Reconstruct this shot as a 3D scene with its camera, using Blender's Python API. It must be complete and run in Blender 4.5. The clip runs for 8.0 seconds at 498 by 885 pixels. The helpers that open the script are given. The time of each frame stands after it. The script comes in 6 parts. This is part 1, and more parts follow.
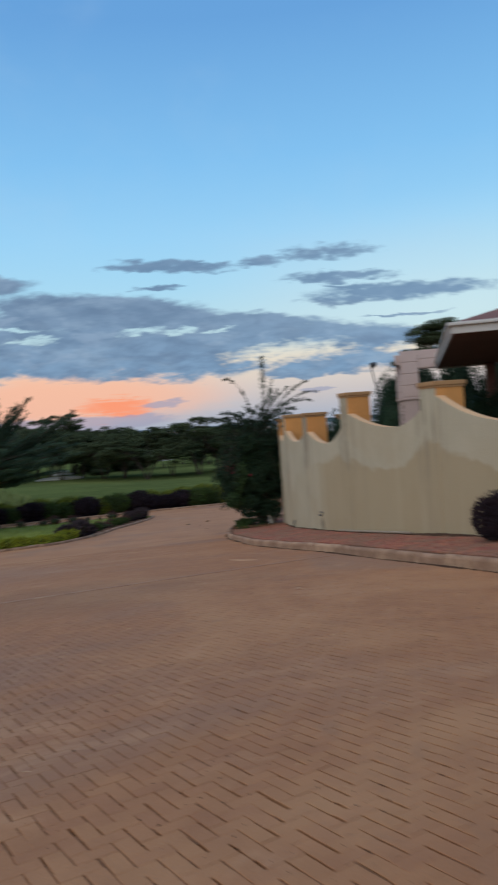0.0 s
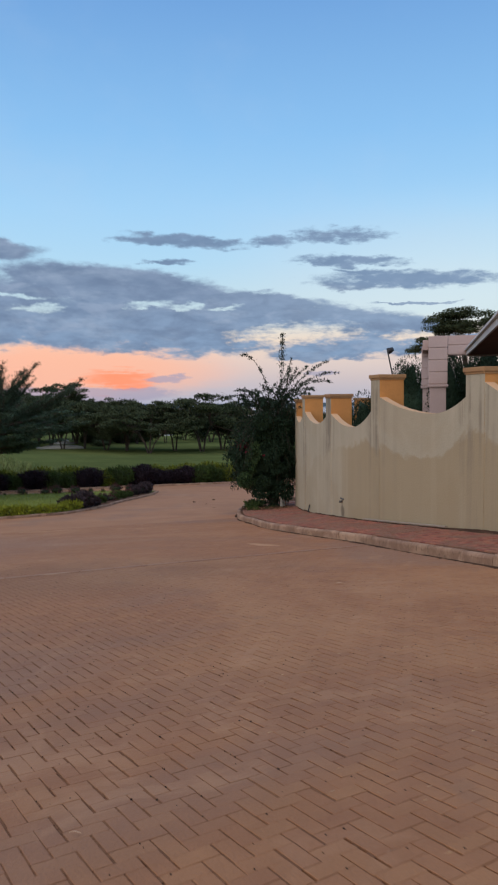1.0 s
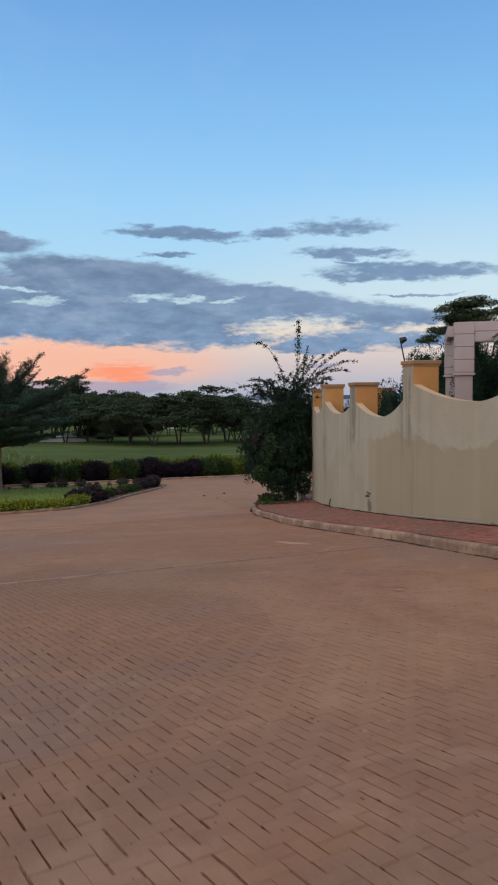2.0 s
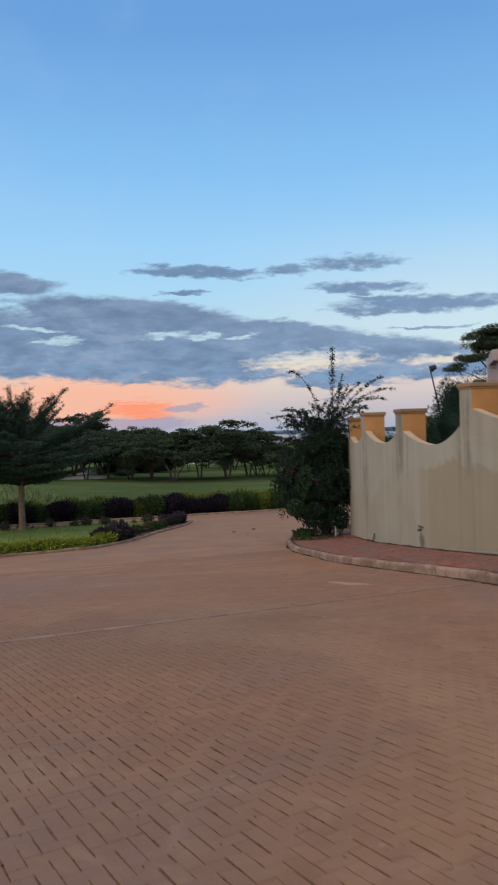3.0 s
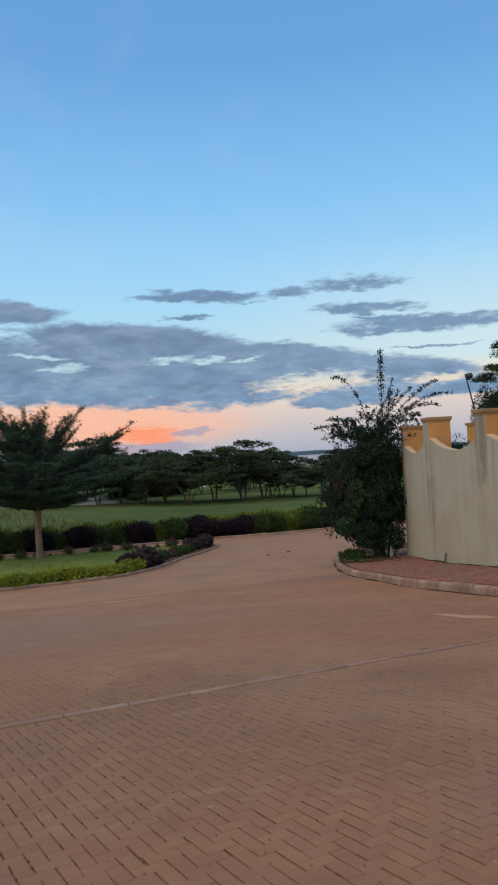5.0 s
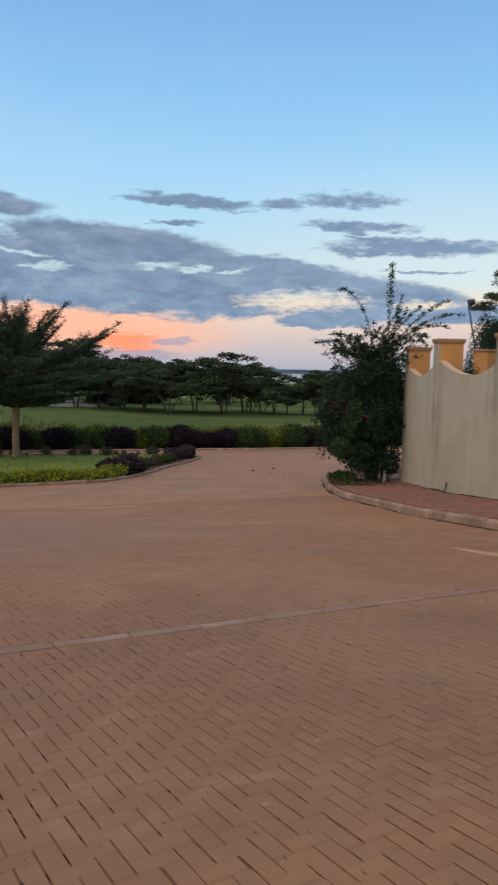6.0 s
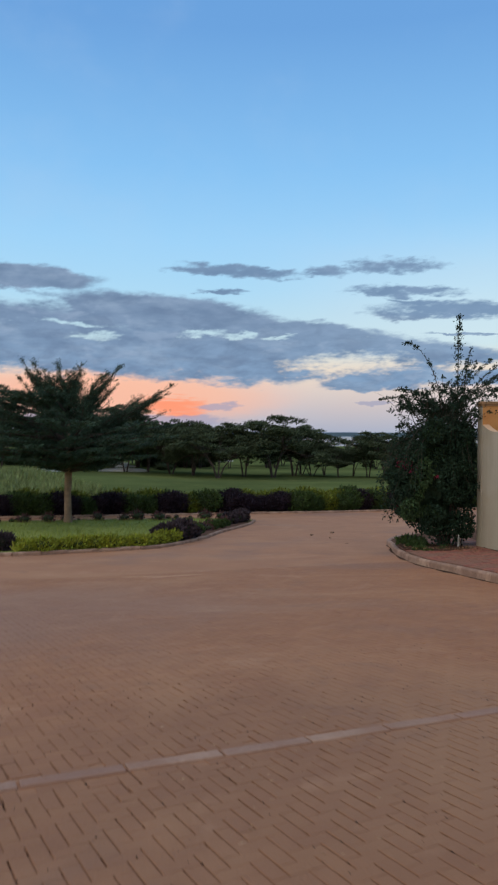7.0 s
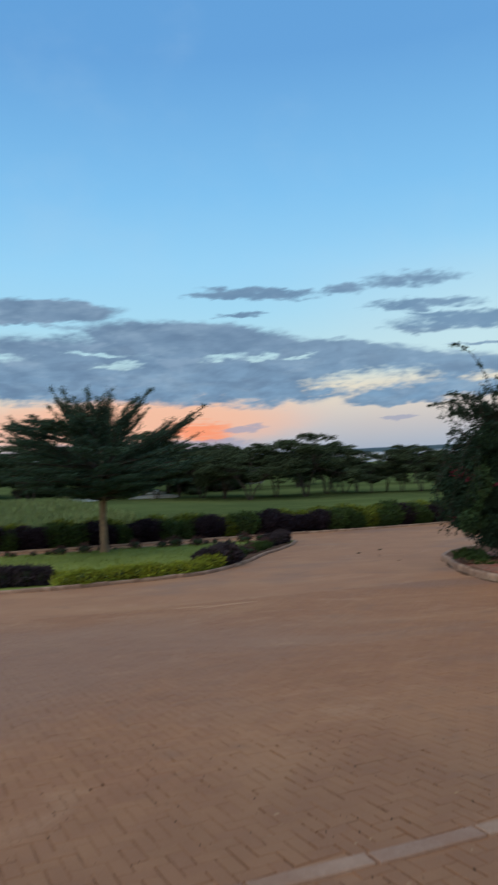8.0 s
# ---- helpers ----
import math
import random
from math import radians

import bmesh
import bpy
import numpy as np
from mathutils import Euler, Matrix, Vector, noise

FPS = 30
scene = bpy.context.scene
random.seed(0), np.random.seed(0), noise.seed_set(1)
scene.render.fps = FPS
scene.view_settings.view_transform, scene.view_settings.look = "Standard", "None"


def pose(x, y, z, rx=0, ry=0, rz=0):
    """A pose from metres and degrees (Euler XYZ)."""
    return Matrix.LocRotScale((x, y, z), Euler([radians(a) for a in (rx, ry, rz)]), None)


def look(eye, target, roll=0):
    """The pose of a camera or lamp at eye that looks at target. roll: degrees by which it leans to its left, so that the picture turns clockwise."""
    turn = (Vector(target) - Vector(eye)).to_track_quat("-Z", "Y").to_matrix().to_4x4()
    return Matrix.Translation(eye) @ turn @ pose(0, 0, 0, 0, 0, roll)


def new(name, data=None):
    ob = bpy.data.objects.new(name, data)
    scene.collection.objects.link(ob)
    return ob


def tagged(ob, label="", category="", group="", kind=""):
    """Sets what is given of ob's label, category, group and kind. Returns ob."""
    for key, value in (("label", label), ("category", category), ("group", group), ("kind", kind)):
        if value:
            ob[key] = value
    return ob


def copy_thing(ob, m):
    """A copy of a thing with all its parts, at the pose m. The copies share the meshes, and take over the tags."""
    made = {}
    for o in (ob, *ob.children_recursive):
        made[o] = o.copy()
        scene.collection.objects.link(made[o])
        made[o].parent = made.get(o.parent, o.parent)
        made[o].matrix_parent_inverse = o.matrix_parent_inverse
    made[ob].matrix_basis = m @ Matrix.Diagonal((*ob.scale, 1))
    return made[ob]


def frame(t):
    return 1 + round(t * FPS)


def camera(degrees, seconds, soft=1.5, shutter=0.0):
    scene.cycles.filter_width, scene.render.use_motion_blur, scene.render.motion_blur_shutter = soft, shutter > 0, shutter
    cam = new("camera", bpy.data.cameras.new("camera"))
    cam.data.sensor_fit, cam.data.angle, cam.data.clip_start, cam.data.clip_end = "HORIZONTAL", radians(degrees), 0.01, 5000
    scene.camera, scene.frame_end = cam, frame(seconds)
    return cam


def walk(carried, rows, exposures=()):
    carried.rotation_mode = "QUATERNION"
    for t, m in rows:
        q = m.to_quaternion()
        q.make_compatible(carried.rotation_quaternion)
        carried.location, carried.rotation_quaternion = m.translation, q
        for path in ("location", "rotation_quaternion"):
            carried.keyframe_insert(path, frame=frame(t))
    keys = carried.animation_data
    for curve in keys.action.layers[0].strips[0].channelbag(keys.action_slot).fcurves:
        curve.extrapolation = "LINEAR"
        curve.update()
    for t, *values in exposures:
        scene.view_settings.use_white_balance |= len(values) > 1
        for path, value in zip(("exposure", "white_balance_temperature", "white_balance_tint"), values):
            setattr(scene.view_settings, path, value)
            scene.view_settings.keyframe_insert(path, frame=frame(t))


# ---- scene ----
# camera and walk: seconds, place in metres, then yaw, pitch and roll in degrees
cam = camera(37.9, 8.0, soft=2.0, shutter=0.6)
PATH = [
    (0, 3.716, -14.737, 3.053, -27.30, -1.60, -3.91),
    (0.1, 3.700, -14.608, 3.048, -25.81, -1.52, -2.93),
    (0.4, 3.660, -14.220, 3.033, -24.34, -1.33, -2.11),
    (0.5, 3.651, -14.090, 3.027, -24.63, -1.33, -2.13),
    (0.6, 3.645, -13.960, 3.020, -25.22, -1.59, -2.01),
    (0.9, 3.641, -13.568, 2.995, -26.92, -2.85, -1.03),
    (1, 3.642, -13.436, 2.985, -27.23, -3.17, -0.51),
    (1.1, 3.644, -13.303, 2.975, -27.40, -3.44, -0.12),
    (1.4, 3.652, -12.897, 2.943, -27.72, -3.47, 0.05),
    (1.5, 3.655, -12.759, 2.932, -27.65, -3.60, -0.09),
    (1.6, 3.658, -12.620, 2.920, -27.46, -3.72, -0.26),
    (2.8, 3.670, -10.868, 2.763, -26.63, -1.86, -1.68),
    (2.9, 3.668, -10.715, 2.749, -26.09, -1.30, -2.01),
    (3, 3.666, -10.562, 2.734, -25.80, -0.96, -1.69),
    (3.1, 3.663, -10.408, 2.719, -25.99, -0.83, -0.84),
    (3.4, 3.653, -9.941, 2.675, -28.01, -0.91, 0.35),
    (3.5, 3.649, -9.785, 2.660, -27.68, -1.61, -0.29),
    (3.6, 3.645, -9.628, 2.645, -26.89, -2.13, -1.11),
    (3.9, 3.634, -9.157, 2.599, -22.91, -0.87, -3.06),
    (4, 3.631, -9.000, 2.583, -22.37, -0.74, -2.86),
    (4.1, 3.628, -8.843, 2.567, -22.51, -0.64, -2.34),
    (4.4, 3.621, -8.373, 2.519, -23.66, -0.31, -1.45),
    (4.5, 3.620, -8.217, 2.503, -23.96, -0.05, -1.81),
    (4.6, 3.620, -8.062, 2.487, -24.27, 0.49, -2.84),
    (4.7, 3.621, -7.907, 2.470, -24.77, 1.07, -3.72),
    (5.8, 3.681, -6.254, 2.284, -27.94, -4.20, 0.90),
    (5.9, 3.692, -6.110, 2.267, -27.42, -5.38, 1.12),
    (6, 3.703, -5.967, 2.250, -27.00, -5.89, 1.30),
    (6.1, 3.715, -5.825, 2.233, -26.49, -5.88, 1.17),
    (6.4, 3.753, -5.404, 2.181, -24.73, -5.06, 2.03),
    (6.5, 3.766, -5.265, 2.164, -24.28, -4.49, 2.29),
    (6.6, 3.779, -5.127, 2.147, -23.91, -3.78, 2.35),
    (6.9, 3.814, -4.718, 2.097, -22.95, -1.57, 0.91),
    (7, 3.825, -4.583, 2.081, -23.23, -0.92, 0.44),
    (7.1, 3.835, -4.448, 2.065, -23.31, -0.72, 0.05),
    (7.4, 3.853, -4.044, 2.019, -21.49, -0.45, -2.51),
    (7.5, 3.852, -3.909, 2.004, -20.77, 0.00, -3.49),
    (7.6, 3.847, -3.773, 1.990, -20.05, 0.21, -3.93),
    (7.9, 3.815, -3.360, 1.950, -20.06, 0.48, -2.91),
    (8, 3.801, -3.222, 1.937, -21.17, 0.81, -2.64),
]
walk(cam, [(t, pose(x, y, z, 90 + p, 0, w) @ pose(0, 0, 0, 0, 0, r)) for t, x, y, z, w, p, r in PATH],
     [(0.0, 0.0, 6450, 3), (0.5, 0.0, 6450, 6), (1.0, 0.05, 6800, 12), (1.5, 0.03, 6600, 10), (3.0, 0.0, 6500, 9), (3.5, 0.0, 6600, 10), (4.0, 0.0, 6450, 6), (4.5, 0.0, 6400, 4),
      (6.0, 0.1, 6950, 11), (6.5, 0.08, 6800, 11), (7.0, 0.03, 6550, 8), (7.5, 0.02, 6550, 8), (8.0, 0.0, 6400, 0)])

# ---- the lie of the land ----
SLOPE_Y, SLOPE_X, BEND = 0.1109, 0.0234, 0.0014
FLAT = 8 + SLOPE_Y / (2 * BEND)


def land(x, y):
    """Height of the paved ground: it falls towards the lake and eases off."""
    x, y = np.clip(x, -60, 90), np.asarray(y, float)
    yy = np.clip(y, -30, FLAT)
    z = -(SLOPE_Y * yy + SLOPE_X * x) + BEND * np.clip(yy - 8, 0, None) ** 2
    return z - 0.02 * np.clip(y - FLAT, 0, 300)


def spot(x, y, up=0.0):
    return Vector((x, y, float(land(x, y)) + up))


# ---- world: dusk sky with layered cloud ----
class Nodes:
    """Short-hand for building a node tree."""

    def __init__(self, tree):
        self.tree = tree

    def add(self, kind):
        return self.tree.nodes.new(kind)

    def link(self, a, b):
        if isinstance(a, (int, float)):
            b.default_value = a
        elif isinstance(a, tuple):
            b.default_value = a
        else:
            self.tree.links.new(a, b)

    def math(self, op, a, b=None, c=None, clamp=False):
        node = self.add("ShaderNodeMath")
        node.operation, node.use_clamp = op, clamp
        for n, v in enumerate((a, b, c)):
            if v is not None:
                self.link(v, node.inputs[n])
        return node.outputs[0]

    def step(self, v, lo, hi):
        node = self.add("ShaderNodeMapRange")
        node.interpolation_type = "SMOOTHSTEP"
        self.link(v, node.inputs["Value"])
        self.link(lo, node.inputs["From Min"])
        self.link(hi, node.inputs["From Max"])
        return node.outputs["Result"]

    def mix(self, fac, a, b, blend="MIX"):
        node = self.add("ShaderNodeMix")
        node.data_type, node.blend_type = "RGBA", blend
        self.link(fac, node.inputs["Factor"])
        self.link(a, node.inputs[6])
        self.link(b, node.inputs[7])
        return node.outputs[2]

    def noise(self, vector, scale, detail=4.0, rough=0.55, distortion=0.0):
        node = self.add("ShaderNodeTexNoise")
        if vector is not None:
            self.link(vector, node.inputs["Vector"])
        node.inputs["Scale"].default_value, node.inputs["Detail"].default_value = scale, detail
        node.inputs["Roughness"].default_value, node.inputs["Distortion"].default_value = rough, distortion
        return node.outputs["Fac"]

    def ramp(self, v, stops):
        node = self.add("ShaderNodeValToRGB")
        self.link(v, node.inputs["Fac"])
        while len(node.color_ramp.elements) < len(stops):
            node.color_ramp.elements.new(0.5)
        for e, (at, c) in zip(node.color_ramp.elements, stops):
            e.position, e.color = at, (*c, 1)
        return node.outputs["Color"]


def rgb(r, g, b):
    """A colour given in display values from 0 to 255."""
    return tuple((v / 255 / 12.92) if v < 10.3 else ((v / 255 + 0.055) / 1.055) ** 2.4 for v in (r, g, b))


world = bpy.data.worlds.new("dusk_sky")
scene.world = world
world.use_nodes = True
N = Nodes(world.node_tree)
N.tree.nodes.clear()
coord = N.add("ShaderNodeTexCoord").outputs["Generated"]
split = N.add("ShaderNodeSeparateXYZ")
N.link(coord, split.inputs[0])
sx, sy, sz = split.outputs
azim = N.math("MULTIPLY", N.math("ARCTAN2", sx, sy), 57.2958)
elev = N.math("MULTIPLY", N.math("ARCSINE", sz), 57.2958)


def flat_vector(a, b, c=0.0):
    node = N.add("ShaderNodeCombineXYZ")
    for n, v in enumerate((a, b, c)):
        N.link(v, node.inputs[n])
    return node.outputs[0]


drift = flat_vector(N.math("MULTIPLY", azim, 0.22), N.math("MULTIPLY", elev, 0.75))
billow = flat_vector(N.math("MULTIPLY", azim, 0.42), N.math("MULTIPLY", elev, 1.35), 3.0)
n_big, n_fine = N.noise(drift, 1.0, 5, 0.6), N.noise(billow, 1.0, 5, 0.56)
n_tuft = N.noise(flat_vector(N.math("MULTIPLY", azim, 1.1), N.math("MULTIPLY", elev, 3.2), 7.0), 1.0, 4, 0.6)
az_w = N.math("ADD", azim, N.math("MULTIPLY", N.math("SUBTRACT", n_fine, 0.5), 4.0))
el_w = N.math("ADD", N.math("ADD", elev, 0.22), N.math("ADD", N.math("MULTIPLY", N.math("SUBTRACT", n_fine, 0.5), 1.2),
                                  N.math("MULTIPLY", N.math("SUBTRACT", n_big, 0.5), 0.9)))


def puff(a, e, w, h, lean=0.0, thin=0.0):
    """A lens-shaped cloud bank: azimuth, elevation, half width and half height in degrees; thin: how sparse it is."""
    da = N.math("DIVIDE", N.math("SUBTRACT", az_w, a), w)
    up = N.math("SUBTRACT", el_w, e)
    if lean:
        up = N.math("SUBTRACT", up, N.math("MULTIPLY", N.math("SUBTRACT", az_w, a), lean))
    de = N.math("DIVIDE", up, h)
    return N.math("SUBTRACT", 1.0 - thin, N.math("ADD", N.math("MULTIPLY", da, da), N.math("MULTIPLY", de, de)))


def union(items):
    out = items[0]
    for item in items[1:]:
        out = N.math("SMOOTH_MAX", out, item, 0.25)
    return out


BANKS = [(22.4, 12.6, 5.4, 0.52, -0.05), (29.3, 12.6, 2.0, 0.55, 0.0, 0.2), (34.4, 12.85, 4.4, 0.75, -0.03, 0.25), (5.0, 11.5, 6.7, 1.0, 0.0), (35.3, 10.95, 4.8, 0.5, -0.03, 0.12),
         (39.5, 9.4, 7.4, 0.8, -0.02), (36.6, 10.0, 4.0, 0.35, -0.1, 0.2), (17.0, 9.0, 10.0, 1.75, -0.08), (4.0, 7.2, 12.0, 2.6, 0.0), (14.0, 6.2, 9.0, 1.95, 0.0), (23.0, 6.3, 15.0, 2.5, -0.02),
         (27.0, 7.7, 8.0, 1.25, -0.08), (34.0, 6.2, 10.5, 1.5, -0.1), (34.0, 4.3, 6.5, 0.85, -0.03), (42.5, 4.5, 5.5, 0.9, 0.0), (-18.0, 7.5, 18.0, 3.0, 0.0),
         (64.0, 6.0, 15.0, 2.2, 0.0), (21.5, 11.1, 2.2, 0.2, 0.0, 0.25), (40.0, 7.7, 4.2, 0.1, 0.0, 0.3)]
GAPS = [(11.3, 7.4, 2.0, 0.36, 0.0), (9.3, 8.3, 2.8, 0.22, -0.05), (19.5, 7.9, 1.6, 0.28, 0.0), (22.6, 7.75, 1.4, 0.22, 0.0), (25.3, 7.6, 1.2, 0.18, 0.0), (31.0, 5.45, 5.4, 0.95, 0.02),
        (28.0, 4.0, 2.2, 0.42, 0.25), (40.3, 5.2, 2.6, 0.42, 0.0), (38.5, 3.75, 2.6, 0.28, 0.0), (1.0, 8.2, 3.5, 0.3, 0.0), (29.5, 8.9, 3.0, 0.16, -0.06)]
banks, gaps = union([puff(*b) for b in BANKS]), union([puff(*b) for b in GAPS])
cover = N.math("ADD", banks, N.math("ADD", N.math("MULTIPLY", N.math("SUBTRACT", n_fine, 0.5), 0.7), N.math("MULTIPLY", N.math("SUBTRACT", n_tuft, 0.5), 0.65)))
# the small high banks are frayed and half transparent
fray = N.math("MULTIPLY", N.step(N.math("ADD", elev, N.math("MULTIPLY", azim, 0.1)), 11.9, 12.8), N.step(azim, 14.0, 19.0))
shred = N.noise(flat_vector(N.math("MULTIPLY", azim, 0.8), N.math("MULTIPLY", elev, 2.2), 11.0), 1.0, 5, 0.65)
cover = N.math("ADD", cover, N.math("MULTIPLY", fray, N.math("SUBTRACT", N.math("MULTIPLY", N.math("SUBTRACT", shred, 0.5), 2.0), -0.1)))
cover = N.step(cover, -0.2, N.math("ADD", 0.42, N.math("MULTIPLY", fray, 0.45)))
opening = N.step(N.math("ADD", gaps, N.math("MULTIPLY", N.math("SUBTRACT", n_tuft, 0.5), 2.8)), -0.35, 1.15)
cover = N.math("MULTIPLY", cover, N.math("SUBTRACT", 1.0, N.math("MULTIPLY", opening, 0.92)))

# clear sky: deep blue overhead, pale towards the horizon
high = N.math("DIVIDE", N.math("MAXIMUM", elev, 0.0), 90.0)
clear = N.ramp(high, [(0.0, rgb(170, 176, 196)), (0.02, rgb(201, 191, 195)), (0.04, rgb(226, 208, 198)), (0.056, rgb(242, 226, 206)), (0.075, rgb(196, 222, 232)), (0.12, rgb(172, 216, 245)),
                      (0.16, rgb(158, 209, 248)), (0.22, rgb(135, 192, 242)), (0.32, rgb(108, 162, 222)), (0.55, rgb(92, 146, 208)), (1.0, rgb(84, 134, 196))])
# paler low down towards the lake
pale = N.math("MULTIPLY", N.math("MULTIPLY", N.step(azim, 20.0, 42.0), N.step(elev, 17.0, 7.0)), N.step(elev, 4.8, 7.5))
clear = N.mix(N.math("MULTIPLY", pale, 0.6), clear, (*rgb(214, 234, 242), 1))
# thin high veils
veil = N.noise(flat_vector(N.math("MULTIPLY", azim, 0.07), N.math("MULTIPLY", elev, 0.1), 8.4), 1.0, 5, 0.6)
clear = N.mix(N.math("MULTIPLY", N.step(veil, 0.45, 0.75), 0.13), clear, (*rgb(190, 208, 232), 1))
# afterglow under the cloud
glow_a = N.math("DIVIDE", N.math("SUBTRACT", azim, 11.5), 13.5)
glow_e = N.math("DIVIDE", N.math("SUBTRACT", el_w, 2.8), 2.1)
glow = N.math("SUBTRACT", 1.0, N.math("ADD", N.math("MULTIPLY", glow_a, glow_a), N.math("MULTIPLY", glow_e, glow_e)))
glow = N.math("MULTIPLY", N.step(glow, -0.7, 0.9), 0.85)
sky = N.mix(glow, clear, (*rgb(251, 186, 158), 1))
core_a = N.math("DIVIDE", N.math("SUBTRACT", az_w, 17.3), 2.7)
streak = N.noise(flat_vector(N.math("MULTIPLY", azim, 0.35), N.math("MULTIPLY", elev, 4.0), 2.0), 1.0, 3, 0.6)
core_e = N.math("ADD", N.math("DIVIDE", N.math("SUBTRACT", el_w, 2.05), 0.75), N.math("MULTIPLY", N.math("SUBTRACT", streak, 0.5), 3.0))
core = N.math("SUBTRACT", 1.0, N.math("ADD", N.math("MULTIPLY", core_a, core_a), N.math("MULTIPLY", core_e, core_e)))
sky = N.mix(N.math("MULTIPLY", N.step(core, -0.7, 0.9), 0.75), sky, (*rgb(255, 142, 100), 1))
low = N.step(union([puff(20.9, 2.05, 1.6, 0.4), puff(9.0, 0.7, 7.0, 0.7), puff(15.5, 0.9, 6.5, 0.6), puff(33.0, 2.4, 1.6, 0.15)]), -0.1, 0.5)
sky = N.mix(N.math("MULTIPLY", low, 0.7), sky, (*rgb(156, 158, 186), 1))
# cloud body: mauve above, bluer below, lighter where thin
tone = N.mix(N.step(elev, 4.0, 9.5), (*rgb(131, 160, 194), 1), (*rgb(126, 149, 180), 1))
tone = N.mix(N.step(n_fine, 0.3, 0.75), tone, (*rgb(110, 134, 166), 1))
tone = N.mix(N.math("MULTIPLY", N.step(n_big, 0.45, 0.75), 0.5), tone, (*rgb(160, 181, 207), 1))
heap = N.noise(flat_vector(N.math("MULTIPLY", azim, 0.3), N.math("MULTIPLY", elev, 0.62), 17.0), 1.0, 5, 0.58, 0.4)
tone = N.mix(N.math("MULTIPLY", N.step(heap, 0.5, 0.68), 0.55), tone, (*rgb(104, 126, 158), 1))
tone = N.mix(N.math("MULTIPLY", N.step(heap, 0.46, 0.32), 0.5), tone, (*rgb(152, 172, 200), 1))
tone = N.mix(N.math("MULTIPLY", pale, 0.3), tone, (*rgb(166, 190, 216), 1))
tone = N.mix(N.math("MULTIPLY", fray, 0.5), tone, (*rgb(112, 144, 180), 1))
sky = N.mix(cover, sky, tone)
# the air above by the atmosphere model, faintly, with the sun just down
air = N.add("ShaderNodeTexSky")
air.sky_type, air.sun_disc = "NISHITA", False
air.sun_elevation, air.sun_rotation = radians(0.5), radians(17)
below = N.step(elev, -3.0, -0.2)
sky = N.mix(below, (*rgb(92, 82, 76), 1), sky)
total = N.mix(0.0004, sky, air.outputs[0])
bg = N.add("ShaderNodeBackground")
N.link(total, bg.inputs["Color"])
bg.inputs["Strength"].default_value = 1.0
N.link(bg.outputs[0], N.add("ShaderNodeOutputWorld").inputs["Surface"])

# an added, very soft lamp from the left behind, brightening ground and wall
sun = new("sun", bpy.data.lights.new("sun", "SUN"))
sun.data.energy, sun.data.angle, sun.data.color = 1.8, radians(100), (1.0, 0.80, 0.60)
sun.matrix_world = look((-40, -20, 70), (10, 5, 0))


# ---- materials ----
def surface(name, base, base2=None, rough=0.85, grain=30.0, blotch=1.2, mottle=0.5, bump=0.3, per="", spread=0.0, metal=0.0, gloss=0.3, extra=None):
    """A procedural surface: two colours mixed at two scales, with bump; per: 'object' or 'island' varies the pieces."""
    m = bpy.data.materials.new(name)
    m.use_nodes = True
    n = Nodes(m.node_tree)
    shader = n.tree.nodes["Principled BSDF"]
    where = n.add("ShaderNodeNewGeometry")
    place = where.outputs["Position"]
    base2 = base2 or tuple(c * 0.7 for c in base)
    fine, coarse = n.noise(place, grain, 4, 0.6), n.noise(place, blotch, 4, 0.6)
    fac = n.math("ADD", n.math("MULTIPLY", n.step(fine, 0.3, 0.7), 0.45 * mottle), n.math("MULTIPLY", n.step(coarse, 0.32, 0.68), mottle * 0.9), clamp=True)
    colour = n.mix(fac, (*base, 1), (*base2, 1))
    if per:
        odd = n.add("ShaderNodeObjectInfo").outputs["Random"] if per == "object" else where.outputs["Random Per Island"]
        hsv = n.add("ShaderNodeHueSaturation")
        n.link(colour, hsv.inputs["Color"])
        n.link(n.math("ADD", 1.0 - spread, n.math("MULTIPLY", odd, 2 * spread)), hsv.inputs["Value"])
        n.link(n.math("ADD", 0.5 - spread * 0.04, n.math("MULTIPLY", odd, spread * 0.08)), hsv.inputs["Hue"])
        colour = hsv.outputs["Color"]
    if extra:
        colour = extra(n, place, colour)
    n.link(colour, shader.inputs["Base Color"])
    n.link(n.math("ADD", rough - 0.08, n.math("MULTIPLY", fine, 0.16)), shader.inputs["Roughness"])
    shader.inputs["Metallic"].default_value = metal
    shader.inputs["Specular IOR Level"].default_value = gloss
    if bump:
        b = n.add("ShaderNodeBump")
        b.inputs["Strength"].default_value, b.inputs["Distance"].default_value = bump, 0.02
        n.link(n.math("ADD", fine, n.math("MULTIPLY", coarse, 0.6)), b.inputs["Height"])
        n.link(b.outputs[0], shader.inputs["Normal"])
    return m


